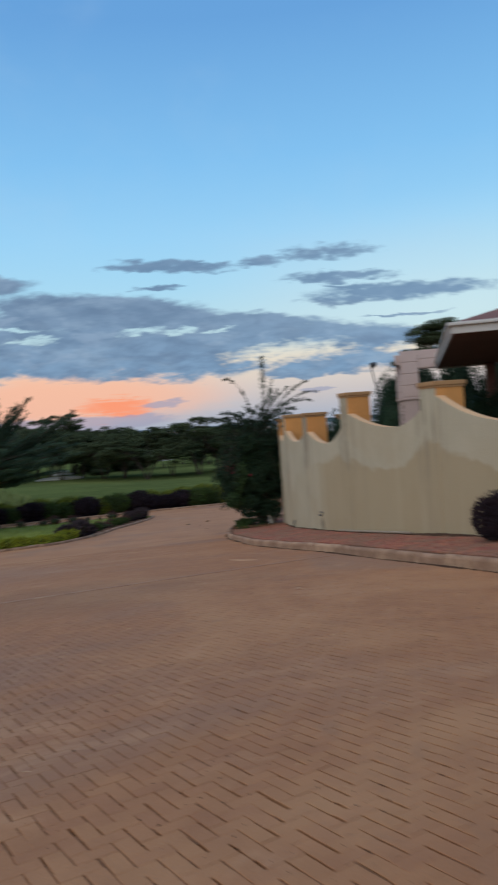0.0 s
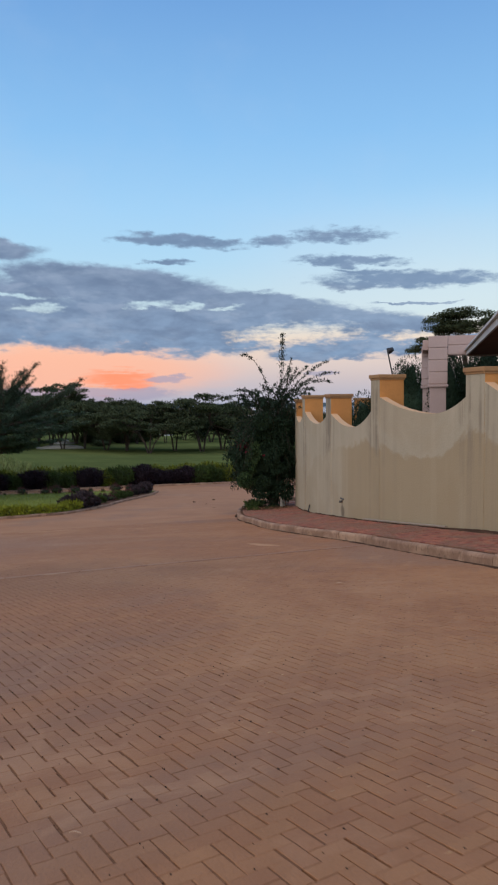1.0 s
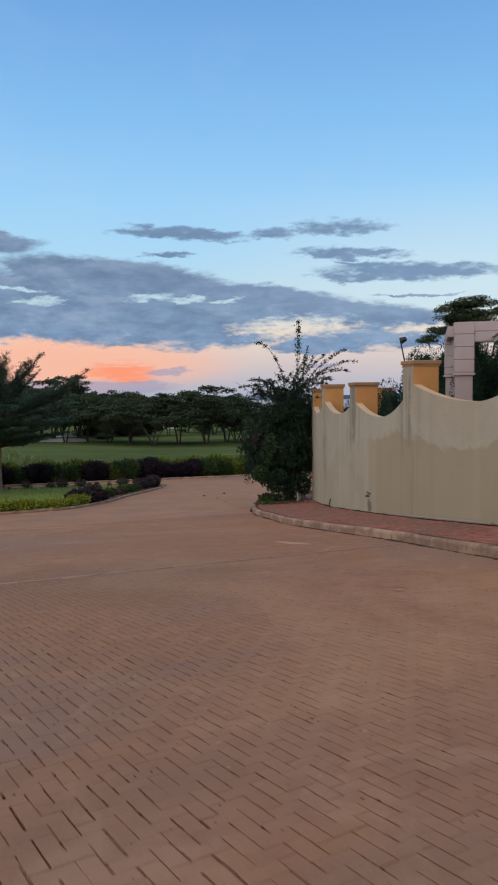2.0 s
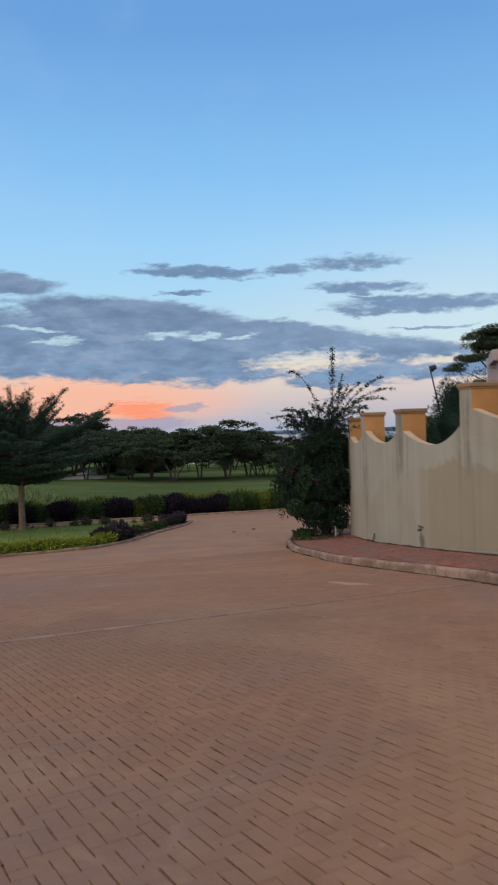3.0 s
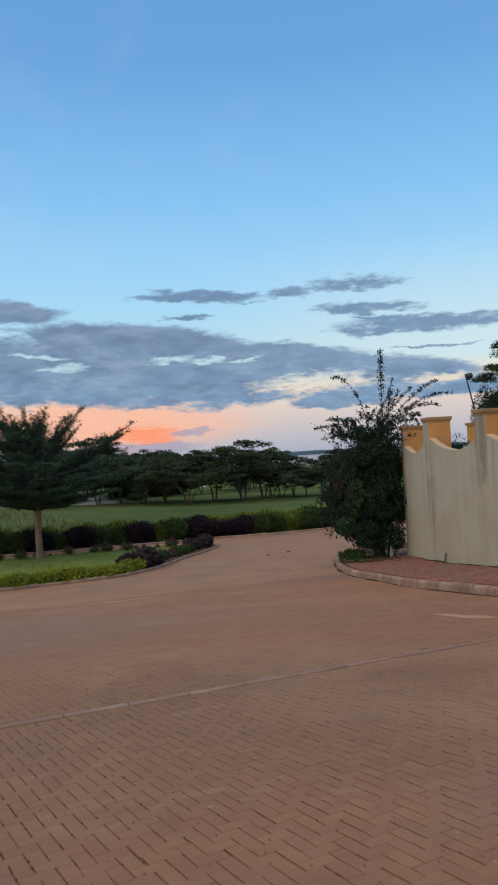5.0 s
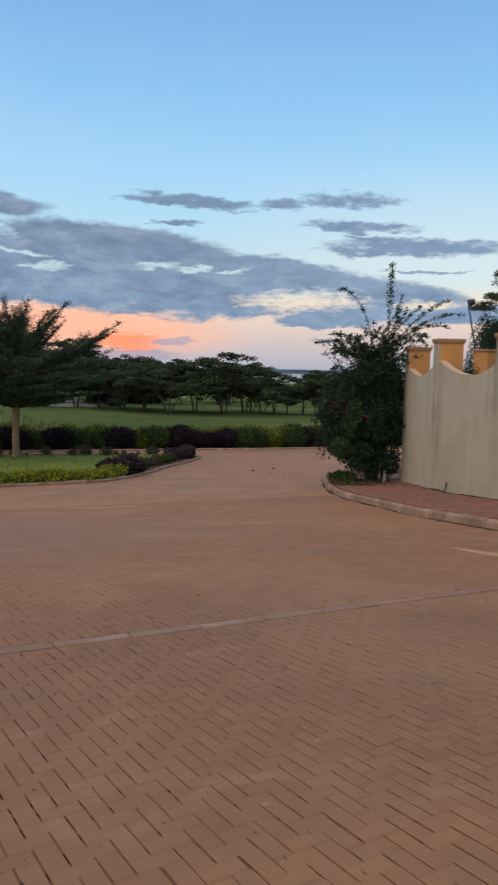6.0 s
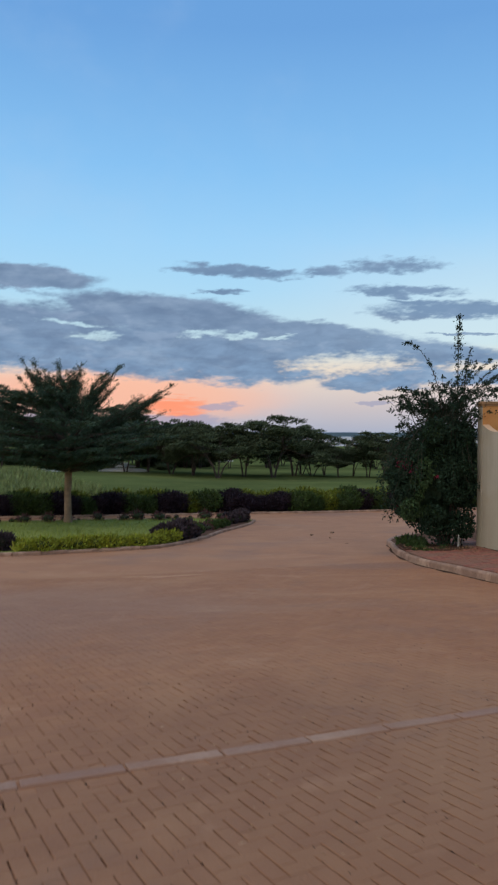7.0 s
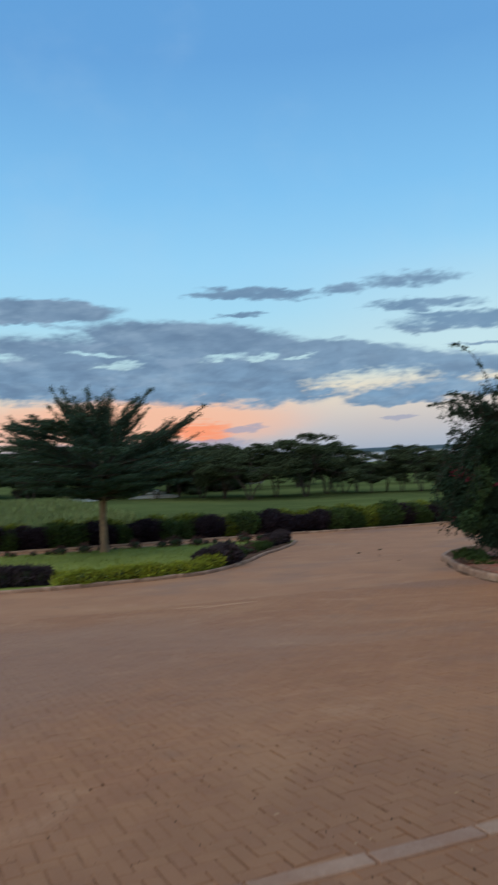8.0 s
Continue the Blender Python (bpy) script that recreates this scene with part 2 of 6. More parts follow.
def dusty(n, place, colour):
    """Pale orange dust in broad drifts and darker worn tracks over paving."""
    drift = n.noise(place, 0.2, 6, 0.62, 0.9)
    colour = n.mix(n.math("MULTIPLY", n.step(drift, 0.46, 0.66), 0.6), colour, (0.46, 0.235, 0.11, 1))
    worn = n.noise(place, 0.11, 5, 0.6, 0.6)
    colour = n.mix(n.math("MULTIPLY", n.step(worn, 0.5, 0.66), 0.55), colour, (0.25, 0.148, 0.102, 1))
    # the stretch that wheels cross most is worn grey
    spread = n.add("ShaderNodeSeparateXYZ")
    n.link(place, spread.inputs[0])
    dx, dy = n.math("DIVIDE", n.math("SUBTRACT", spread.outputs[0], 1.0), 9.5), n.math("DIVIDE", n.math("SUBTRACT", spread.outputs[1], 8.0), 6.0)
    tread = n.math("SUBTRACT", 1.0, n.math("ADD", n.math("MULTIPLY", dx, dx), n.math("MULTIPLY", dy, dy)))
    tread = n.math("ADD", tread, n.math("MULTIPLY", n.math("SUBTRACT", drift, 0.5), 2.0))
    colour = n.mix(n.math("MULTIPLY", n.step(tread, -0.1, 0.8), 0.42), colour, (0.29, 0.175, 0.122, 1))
    # darker brown on both sides of the edging strip
    ex, ey = n.math("DIVIDE", n.math("SUBTRACT", spread.outputs[0], 6.2), 5.5), n.math("DIVIDE", n.math("ADD", spread.outputs[1], 0.6), 3.2)
    edging_zone = n.math("SUBTRACT", 1.0, n.math("ADD", n.math("MULTIPLY", ex, ex), n.math("MULTIPLY", ey, ey)))
    edging_zone = n.math("ADD", edging_zone, n.math("MULTIPLY", n.math("SUBTRACT", worn, 0.5), 2.0))
    colour = n.mix(n.math("MULTIPLY", n.step(edging_zone, -0.1, 0.9), 0.4), colour, (0.225, 0.118, 0.064, 1))
    spill = n.noise(place, 0.75, 5, 0.65, 1.2)
    colour = n.mix(n.math("MULTIPLY", n.step(spill, 0.56, 0.72), 0.4), colour, (0.24, 0.13, 0.08, 1))
    return n.mix(n.math("MULTIPLY", n.step(spill, 0.44, 0.32), 0.35), colour, (0.48, 0.262, 0.14, 1))


def grimy(n, place, colour):
    """Washed-in soil over brick and concrete."""
    dirt = n.noise(place, 1.1, 6, 0.65, 0.8)
    colour = n.mix(n.math("MULTIPLY", n.step(dirt, 0.4, 0.6), 0.78), colour, (0.23, 0.13, 0.082, 1))
    fleck = n.noise(place, 9.0, 3, 0.6)
    colour = n.mix(n.math("MULTIPLY", n.step(fleck, 0.58, 0.7), 0.5), colour, (0.12, 0.08, 0.05, 1))
    return colour


def grimy_lightly(n, place, colour):
    """Brick dust trodden over pale concrete."""
    dust = n.noise(place, 1.6, 5, 0.65, 0.8)
    return n.mix(n.math("MULTIPLY", n.step(dust, 0.4, 0.62), 0.6), colour, (0.30, 0.15, 0.085, 1))


def streaked(n, place, colour):
    """Rain runs, worst below the pillars, and broad damp stains with a ragged upper edge on a rendered wall."""
    def stretched(scale):
        m = n.add("ShaderNodeMapping")
        n.link(place, m.inputs["Vector"])
        m.inputs["Scale"].default_value = scale
        return m.outputs[0]

    where = n.add("ShaderNodeSeparateXYZ")
    n.link(place, where.inputs[0])
    wx, wy, wz = where.outputs
    runs = n.noise(stretched((1.6, 1.6, 0.09)), 1.0, 2, 0.5)
    fine_runs = n.noise(stretched((4.2, 4.2, 0.16)), 1.0, 4, 0.65)
    damp = n.noise(stretched((0.26, 0.26, 0.42)), 1.0, 5, 0.55, 0.6)
    ragged = n.noise(place, 1.5, 5, 0.65)
    colour = n.mix(n.math("MULTIPLY", n.step(damp, 0.46, 0.6), 0.3), colour, (0.41, 0.31, 0.19, 1))
    # the plaster that drew up water, yellowed; its edge wavers round waist to chest height
    rise = n.math("ADD", n.math("ADD", wz, n.math("MULTIPLY", wy, 0.1109)), n.math("MULTIPLY", wx, 0.0234))
    edge = n.math("ADD", rise, n.math("ADD", n.math("MULTIPLY", n.math("SUBTRACT", damp, 0.5), 3.2), n.math("MULTIPLY", n.math("SUBTRACT", ragged, 0.5), 0.7)))
    soaked = n.math("MULTIPLY", n.step(edge, 2.1, 1.9), n.math("ADD", 0.3, n.math("MULTIPLY", n.step(wy, 6.4, 4.6), 0.7)))
    colour = n.mix(n.math("MULTIPLY", soaked, 0.7), colour, (0.37, 0.27, 0.15, 1))
    # runs below each pillar
    under = None
    for at in (11.3, 7.15, 2.95, -1.85, -6.8, -11.8):
        off = n.math("DIVIDE", n.math("SUBTRACT", wy, at), 0.8)
        near = n.math("MAXIMUM", n.math("SUBTRACT", 1.0, n.math("MULTIPLY", off, off)), 0.0)
        under = near if under is None else n.math("ADD", under, near)
    wet = n.math("MULTIPLY", n.math("MULTIPLY", under, n.step(fine_runs, 0.44, 0.6)), n.step(ragged, 0.25, 0.55))
    wet = n.math("MULTIPLY", wet, n.math("ADD", 0.25, n.math("MULTIPLY", n.step(edge, 1.3, 2.3), 0.75)))
    colour = n.mix(n.math("MULTIPLY", wet, 0.9), colour, (0.24, 0.195, 0.14, 1))
    # the wet patch that the drain left
    dy, dz = n.math("DIVIDE", n.math("SUBTRACT", wy, 5.6), 0.24), n.math("DIVIDE", n.math("ADD", wz, 0.5), 0.26)
    patch = n.math("ADD", n.math("SUBTRACT", 1.0, n.math("ADD", n.math("MULTIPLY", dy, dy), n.math("MULTIPLY", dz, dz))), n.math("MULTIPLY", n.math("SUBTRACT", ragged, 0.5), 1.5))
    colour = n.mix(n.math("MULTIPLY", n.step(patch, 0.0, 0.8), 0.7), colour, (0.12, 0.09, 0.06, 1))
    colour = n.mix(n.math("MULTIPLY", n.math("MULTIPLY", n.step(runs, 0.55, 0.7), n.step(ragged, 0.3, 0.6)), 0.22), colour, (0.31, 0.25, 0.17, 1))
    colour = n.mix(n.math("MULTIPLY", n.math("MULTIPLY", n.step(fine_runs, 0.6, 0.75), n.step(damp, 0.4, 0.55)), 0.16), colour, (0.33, 0.26, 0.17, 1))
    return n.mix(n.math("MULTIPLY", n.step(runs, 0.46, 0.34), 0.12), colour, (0.64, 0.56, 0.42, 1))


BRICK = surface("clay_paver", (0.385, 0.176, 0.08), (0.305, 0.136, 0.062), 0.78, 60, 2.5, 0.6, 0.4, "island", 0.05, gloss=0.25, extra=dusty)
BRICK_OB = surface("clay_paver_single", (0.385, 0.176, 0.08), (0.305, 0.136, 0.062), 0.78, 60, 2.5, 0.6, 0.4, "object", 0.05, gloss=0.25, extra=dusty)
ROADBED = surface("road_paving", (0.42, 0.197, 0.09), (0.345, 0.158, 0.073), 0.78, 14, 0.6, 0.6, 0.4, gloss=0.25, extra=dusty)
FILL = surface("packed_sand", (0.27, 0.128, 0.066), (0.18, 0.088, 0.05), 0.95, 25, 2.0, 0.8, 0.3, gloss=0.0)
DUST_FILL = surface("joint_dust", (0.36, 0.165, 0.078), (0.28, 0.125, 0.06), 0.9, 25, 2.0, 0.8, 0.2, gloss=0.1, extra=dusty)
CRUMB = surface("dry_crumbs", (0.48, 0.31, 0.18), (0.38, 0.22, 0.12), 0.95, 40, 3, 0.7, 0.0, "island", 0.25)
GRIT = surface("dark_grit", (0.06, 0.04, 0.03), (0.03, 0.02, 0.015), 0.95, 40, 3, 0.7, 0.0, "island", 0.3, gloss=0.0)
JOINT = surface("joint_sand", (0.04, 0.022, 0.016), (0.20, 0.1, 0.055), 0.95, 7, 1.2, 0.85, 0.3, gloss=0.0)
RED_PAVER = surface("red_paver", (0.36, 0.125, 0.078), (0.25, 0.09, 0.06), 0.9, 40, 1.5, 0.7, 0.4, "island", 0.2, extra=grimy)
RED_PAVER_OB = surface("red_paver_single", (0.36, 0.125, 0.078), (0.25, 0.09, 0.06), 0.9, 40, 1.5, 0.7, 0.4, "object", 0.2, extra=grimy)
KERB = surface("kerb_concrete", (0.475, 0.30, 0.195), (0.345, 0.21, 0.135), 0.9, 18, 1.3, 0.9, 0.6, "object", 0.07, extra=grimy)
EDGING = surface("edging_concrete", (0.41, 0.245, 0.16), (0.31, 0.175, 0.11), 0.8, 30, 1.2, 0.9, 0.4, "object", 0.12, gloss=0.3, extra=grimy_lightly)
def mown(n, place, colour):
    """Broad mowing bands, and worn or damp patches."""
    m = n.add("ShaderNodeMapping")
    n.link(place, m.inputs["Vector"])
    m.inputs["Scale"].default_value = (0.03, 0.14, 0.1)
    band = n.noise(m.outputs[0], 1.0, 4, 0.6, 0.4)
    colour = n.mix(n.math("MULTIPLY", n.step(band, 0.42, 0.66), 0.55), colour, (0.075, 0.095, 0.03, 1))
    clump = n.noise(place, 0.35, 5, 0.7)
    return n.mix(n.math("MULTIPLY", n.step(clump, 0.5, 0.7), 0.5), colour, (0.17, 0.18, 0.06, 1))


LAWN = surface("lawn", (0.132, 0.16, 0.052), (0.086, 0.108, 0.037), 0.97, 6, 0.05, 1.0, 0.6, gloss=0.0, extra=mown)
BED_GRASS = surface("bed_grass", (0.24, 0.265, 0.06), (0.15, 0.18, 0.04), 0.95, 8, 0.5, 0.8, 0.6, gloss=0.05)
SOIL = surface("soil", (0.16, 0.09, 0.06), (0.10, 0.06, 0.04), 0.95, 20, 1, 0.8, 0.5, gloss=0.0)
# earth colour, dark enough to double as contact shade at the kerb
DIRT_SHADE = surface("dirt_and_shade", (0.10, 0.06, 0.04), (0.055, 0.034, 0.024), 0.95, 25, 1.5, 0.8, 0.4, gloss=0.0)
SANDY = surface("washed_sand", (0.52, 0.29, 0.155), (0.45, 0.235, 0.12), 0.95, 30, 2, 0.6, 0.3)
SAND = surface("bunker_sand", (0.50, 0.48, 0.43), (0.40, 0.38, 0.33), 0.95, 4, 0.5, 0.5, 0.2)
RENDER = surface("wall_render", (0.485, 0.415, 0.30), (0.42, 0.355, 0.25), 0.9, 22, 0.7, 0.7, 0.35, extra=streaked)
# peach-cream for the wall tops, with the sky light on them in its tone
CREAM = surface("lit_cream_top", (0.68, 0.44, 0.25), (0.60, 0.36, 0.19), 0.9, 20, 1.0, 0.6, 0.3)
ORANGE = surface("ochre_paint", (0.66, 0.305, 0.095), (0.53, 0.235, 0.075), 0.85, 18, 1.1, 0.6, 0.25)
CAP = surface("cap_paint", (0.42, 0.24, 0.11), (0.30, 0.17, 0.085), 0.85, 22, 1.5, 0.7, 0.3)
PINK = surface("pink_masonry", (0.56, 0.43, 0.39), (0.48, 0.36, 0.33), 0.85, 18, 0.9, 0.6, 0.2)
FASCIA = surface("fascia_paint", (0.58, 0.55, 0.52), (0.48, 0.45, 0.43), 0.7, 15, 0.8, 0.5, 0.1)
SOFFIT = surface("soffit_boards", (0.16, 0.085, 0.06), (0.11, 0.06, 0.045), 0.7, 10, 0.6, 0.6, 0.2)
ROOF = surface("roof_tile", (0.22, 0.10, 0.08), (0.15, 0.075, 0.06), 0.8, 12, 0.6, 0.6, 0.3)
BARK = surface("bark", (0.30, 0.19, 0.11), (0.19, 0.12, 0.075), 0.95, 25, 3, 0.8, 0.8)
DARK_BARK = surface("dark_bark", (0.085, 0.06, 0.045), (0.05, 0.038, 0.03), 0.95, 25, 3, 0.8, 0.8)
METAL = surface("dark_metal", (0.05, 0.05, 0.055), None, 0.5, 30, 3, 0.4, 0.1, metal=0.6)
PVC = surface("grey_pipe", (0.12, 0.11, 0.10), None, 0.6, 30, 3, 0.5, 0.1)
PALE_DEBRIS = surface("pale_debris", (0.36, 0.29, 0.22), (0.26, 0.2, 0.15), 0.8, 30, 3, 0.6, 0.1)
STAKE = surface("pale_stake", (0.55, 0.52, 0.46), None, 0.8, 30, 3, 0.5, 0.1)


def leafy(name, base, base2, rough=0.6, gloss=0.18):
    return surface(name, base, base2, rough, 9, 1.3, 0.8, 0.0, "island", 0.35, gloss=gloss)


LEAF_TREE = leafy("tree_leaves", (0.056, 0.094, 0.054), (0.034, 0.062, 0.036), 0.75)
LEAF_FAR = leafy("acacia_leaves", (0.078, 0.094, 0.048), (0.05, 0.066, 0.035), 0.85, 0.06)
LEAF_BOUG = leafy("creeper_leaves", (0.022, 0.046, 0.022), (0.012, 0.026, 0.013), 0.7)
# lighter copy of the creeper leaf, painted for its brighter side
LEAF_LIT_SIDE = leafy("lit_side_creeper_leaves", (0.05, 0.085, 0.028), (0.03, 0.055, 0.02))
LEAF_LIME = leafy("lime_leaves", (0.17, 0.185, 0.018), (0.095, 0.115, 0.014))
LEAF_BORDER = leafy("border_leaves", (0.28, 0.29, 0.025), (0.18, 0.20, 0.02))
LEAF_GREEN = leafy("green_leaves", (0.06, 0.09, 0.02), (0.036, 0.06, 0.015))
LEAF_PURPLE = leafy("purple_leaves", (0.028, 0.016, 0.022), (0.018, 0.011, 0.015))
LEAF_BED_PURPLE = leafy("dusky_purple_leaves", (0.06, 0.04, 0.042), (0.035, 0.024, 0.027))
LEAF_RED = leafy("reddish_leaves", (0.12, 0.045, 0.04), (0.07, 0.035, 0.03))
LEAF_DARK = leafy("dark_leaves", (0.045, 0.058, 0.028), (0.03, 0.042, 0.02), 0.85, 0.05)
BRACT = leafy("pink_bracts", (0.22, 0.02, 0.045), (0.15, 0.015, 0.035))
BLADE = leafy("lime_grass", (0.30, 0.28, 0.03), (0.19, 0.20, 0.025))
STRAW = leafy("pale_grass", (0.21, 0.24, 0.08), (0.14, 0.165, 0.055))
PALE_LEAF = leafy("pale_dry_leaf", (0.55, 0.36, 0.24), (0.45, 0.28, 0.18))
DRY = leafy("dry_leaf", (0.26, 0.14, 0.07), (0.16, 0.09, 0.05))
# distance haze is mixed into the base colours of hills and headland
HILL = surface("far_hills", (0.17, 0.215, 0.27), (0.14, 0.18, 0.23), 1.0, 0.01, 0.002, 0.5, 0.0)
SHORE = surface("wooded_shore", (0.07, 0.10, 0.105), (0.05, 0.075, 0.08), 1.0, 0.03, 0.006, 0.6, 0.0)
WATER = surface("lake_water", (0.05, 0.07, 0.09), None, 0.16, 0.02, 0.004, 0.4, 0.0, gloss=0.5)


# ---- mesh helpers ----
def mesh(name, verts, faces, *materials):
    me = bpy.data.meshes.new(name)
    me.from_pydata([tuple(v) for v in verts] if not isinstance(verts, np.ndarray) else verts.tolist(), [],
                   faces.tolist() if isinstance(faces, np.ndarray) else faces)
    for m in materials:
        me.materials.append(m)
    me.update()
    return me


def part(name, data, material=None, parent=None, label=""):
    """Links a bmesh or mesh as one object, under a thing or a part."""
    if isinstance(data, bmesh.types.BMesh):
        me = bpy.data.meshes.new(name)
        data.to_mesh(me)
        data.free()
        data = me
    if material and not data.materials:
        data.materials.append(material)
    ob = new(name, data)
    if parent:
        ob.parent = parent
    if label:
        ob["label"] = label
    return ob


def thing(name, place=None, label="", category="", group="", kind=""):
    ob = new(name)
    ob.empty_display_size = 0.2
    if place is not None:
        ob.location = place
    return tagged(ob, label, category, group, kind)


def box(bm, lo, hi, bevel=0.0):
    """A box between two corners, added to bm."""
    r = bmesh.ops.create_cube(bm, size=1.0)
    vs = r["verts"]
    lo, hi = Vector(lo), Vector(hi)
    for v in vs:
        v.co = Vector([lo[i] + (v.co[i] + 0.5) * (hi[i] - lo[i]) for i in range(3)])
    if bevel:
        es = list({e for v in vs for e in v.link_edges})
        bmesh.ops.bevel(bm, geom=es, offset=bevel, segments=2, affect="EDGES", profile=0.6)
    return bm


def tubes(paths, sides=7):
    """Round tapered limbs along paths of (x, y, z, radius): vertices and faces."""
    verts, faces = [], []
    for path in paths:
        pts = [Vector(p[:3]) for p in path]
        start = len(verts)
        for i, p in enumerate(pts):
            d = (pts[min(i + 1, len(pts) - 1)] - pts[max(i - 1, 0)]).normalized()
            a = d.cross(Vector((0.3, 0.9, 0.2))).normalized()
            b = d.cross(a)
            for k in range(sides):
                t = 2 * math.pi * k / sides
                verts.append(p + (a * math.cos(t) + b * math.sin(t)) * path[i][3])
        for i in range(len(pts) - 1):
            for k in range(sides):
                q, w = start + i * sides, (k + 1) % sides
                faces.append((q + k, q + w, q + sides + w, q + sides + k))
        faces.append(tuple(range(start, start + sides))[::-1])
        faces.append(tuple(range(start + (len(pts) - 1) * sides, start + len(pts) * sides)))
    return verts, faces


def leaves(rng, points, size, aim=None, flat=0.0, slim=0.5):
    """One folded four-cornered leaf at each point; aim: the way it points; flat: how level it lies."""
    pts = np.asarray(points, float)
    n = len(pts)
    d = rng.normal(size=(n, 3))
    if aim is not None:
        d = d * 0.55 + np.asarray(aim, float)
    d[:, 2] *= 1 - flat
    d /= np.linalg.norm(d, axis=1, keepdims=True) + 1e-9
    s = rng.normal(size=(n, 3))
    s[:, 2] *= 1 - flat
    s -= d * (s * d).sum(1, keepdims=True)
    s /= np.linalg.norm(s, axis=1, keepdims=True) + 1e-9
    up = np.cross(d, s)
    ln = size * rng.uniform(0.6, 1.35, (n, 1))
    mid = pts + d * ln * 0.45 + up * ln * 0.08
    v = np.stack([pts, mid + s * ln * slim * 0.5, pts + d * ln - up * ln * 0.06, mid - s * ln * slim * 0.5], 1).reshape(-1, 3)
    return v, np.arange(4 * n).reshape(-1, 4)


def cloud_points(rng, n, centre, radii, hollow=0.55):
    """Points in an ellipsoid's outer shell."""
    d = rng.normal(size=(n, 3))
    d /= np.linalg.norm(d, axis=1, keepdims=True)
    r = hollow + (1 - hollow) * rng.uniform(0, 1, (n, 1)) ** 0.6
    return np.asarray(centre) + d * r * np.asarray(radii), d


def join_mesh(name, chunks, material):
    verts, faces, at = [], [], 0
    for v, f in chunks:
        verts.append(np.asarray(v, float).reshape(-1, 3))
        faces += (np.asarray(f) + at).tolist() if isinstance(f, np.ndarray) else [tuple(i + at for i in q) for q in f]
        at += len(verts[-1])
    return mesh(name, np.concatenate(verts), faces, material)


# ---- large structure ----
def outline(points, steps=6):
    """A smooth line through points in plan (Catmull-Rom)."""
    p = [Vector((*q, 0)) for q in points]
    p = [2 * p[0] - p[1], *p, 2 * p[-1] - p[-2]]
    out = []
    for i in range(1, len(p) - 2):
        for k in range(steps):
            t = k / steps
            out.append(0.5 * ((2 * p[i]) + (p[i + 1] - p[i - 1]) * t + (2 * p[i - 1] - 5 * p[i] + 4 * p[i + 1] - p[i + 2]) * t * t
                              + (3 * p[i] - p[i - 1] - 3 * p[i + 1] + p[i + 2]) * t ** 3))
    out.append(p[-2])
    return [(v.x, v.y) for v in out]


def along(line, step):
    """Points at even steps along a line in plan, each with its heading."""
    pts = np.array(line)
    seg = np.linalg.norm(np.diff(pts, axis=0), axis=1)
    s = np.r_[0, np.cumsum(seg)]
    at = np.arange(0, s[-1], step)
    x, y = np.interp(at, s, pts[:, 0]), np.interp(at, s, pts[:, 1])
    x2, y2 = np.interp(at + 0.05, s, pts[:, 0]), np.interp(at + 0.05, s, pts[:, 1])
    x1, y1 = np.interp(at - 0.05, s, pts[:, 0]), np.interp(at - 0.05, s, pts[:, 1])
    return [(float(a), float(b), math.atan2(d - f, c - e)) for a, b, c, d, e, f in zip(x, y, x2, y2, x1, y1)]


RIGHT_KERB = outline([(9.3, -20), (10.9, -13), (12.5, -5.9), (13.32, -1.9), (13.97, 0.94), (14.52, 4.5), (15.1, 7.5), (15.9, 10.0), (16.72, 12.7), (17.8, 15.1),
                      (18.75, 16.9), (19.8, 18.6), (21.3, 21.0), (24.0, 23.2), (28.5, 24.6), (36.0, 25.3), (50, 26)])
BED_FRONT = outline([(-30, 26.6), (-12, 24.6), (-2, 23.0), (3.0, 21.9), (6.2, 21.25), (8.2, 21.55), (10.4, 21.98), (11.7, 22.5), (13.1, 23.95), (14.9, 26.2), (16.75, 29.0), (18.5, 31.15), (20.2, 33.4), (21.15, 35.0)])
BED_BACK = outline([(21.15, 35.0), (21.2, 35.9), (19.9, 36.9), (16, 37.5), (8, 37.7), (-8, 38.2), (-30, 39.5)])
FAR_KERB = outline([(-30, 42.0), (-8, 40.6), (6, 40.1), (16, 40.3), (24, 40.6), (29, 40.6), (34, 41.0), (42, 41.6), (60, 43)])


def terrain():
    """One sheet of ground, out to the horizon."""
    rings = [0.0] + list(np.geomspace(2.0, 4900, 170))
    turns = 160
    verts = []
    for r in rings:
        for k in range(turns):
            a = 2 * math.pi * k / turns
            x, y = 4 + r * math.sin(a), 0 + r * math.cos(a)
            z = float(land(x, y)) - 0.10
            edge = 41.0 + 0.03 * abs(x - 10)
            z += 0.2 * min(1, max(0, (y - edge) / 1.0))
            far = min(1, max(0, (y - 230) / 1500))
            z -= 20 * far * far * (3 - 2 * far)
            if y > 60:
                z += 0.5 * noise.noise(Vector((x / 26, y / 26, 0)))
            verts.append((x, y, z))
    faces = [(i * turns + k, i * turns + (k + 1) % turns, (i + 1) * turns + (k + 1) % turns, (i + 1) * turns + k)
             for i in range(len(rings) - 1) for k in range(turns)]
    me = mesh("ground", verts, [f[::-1] for f in faces], LAWN)
    me.polygons.foreach_set("use_smooth", [True] * len(me.polygons))
    return tagged(part("ground", me), "wide green parkland sloping gently down to a lake", "ground", kind="structure")


ground = terrain()


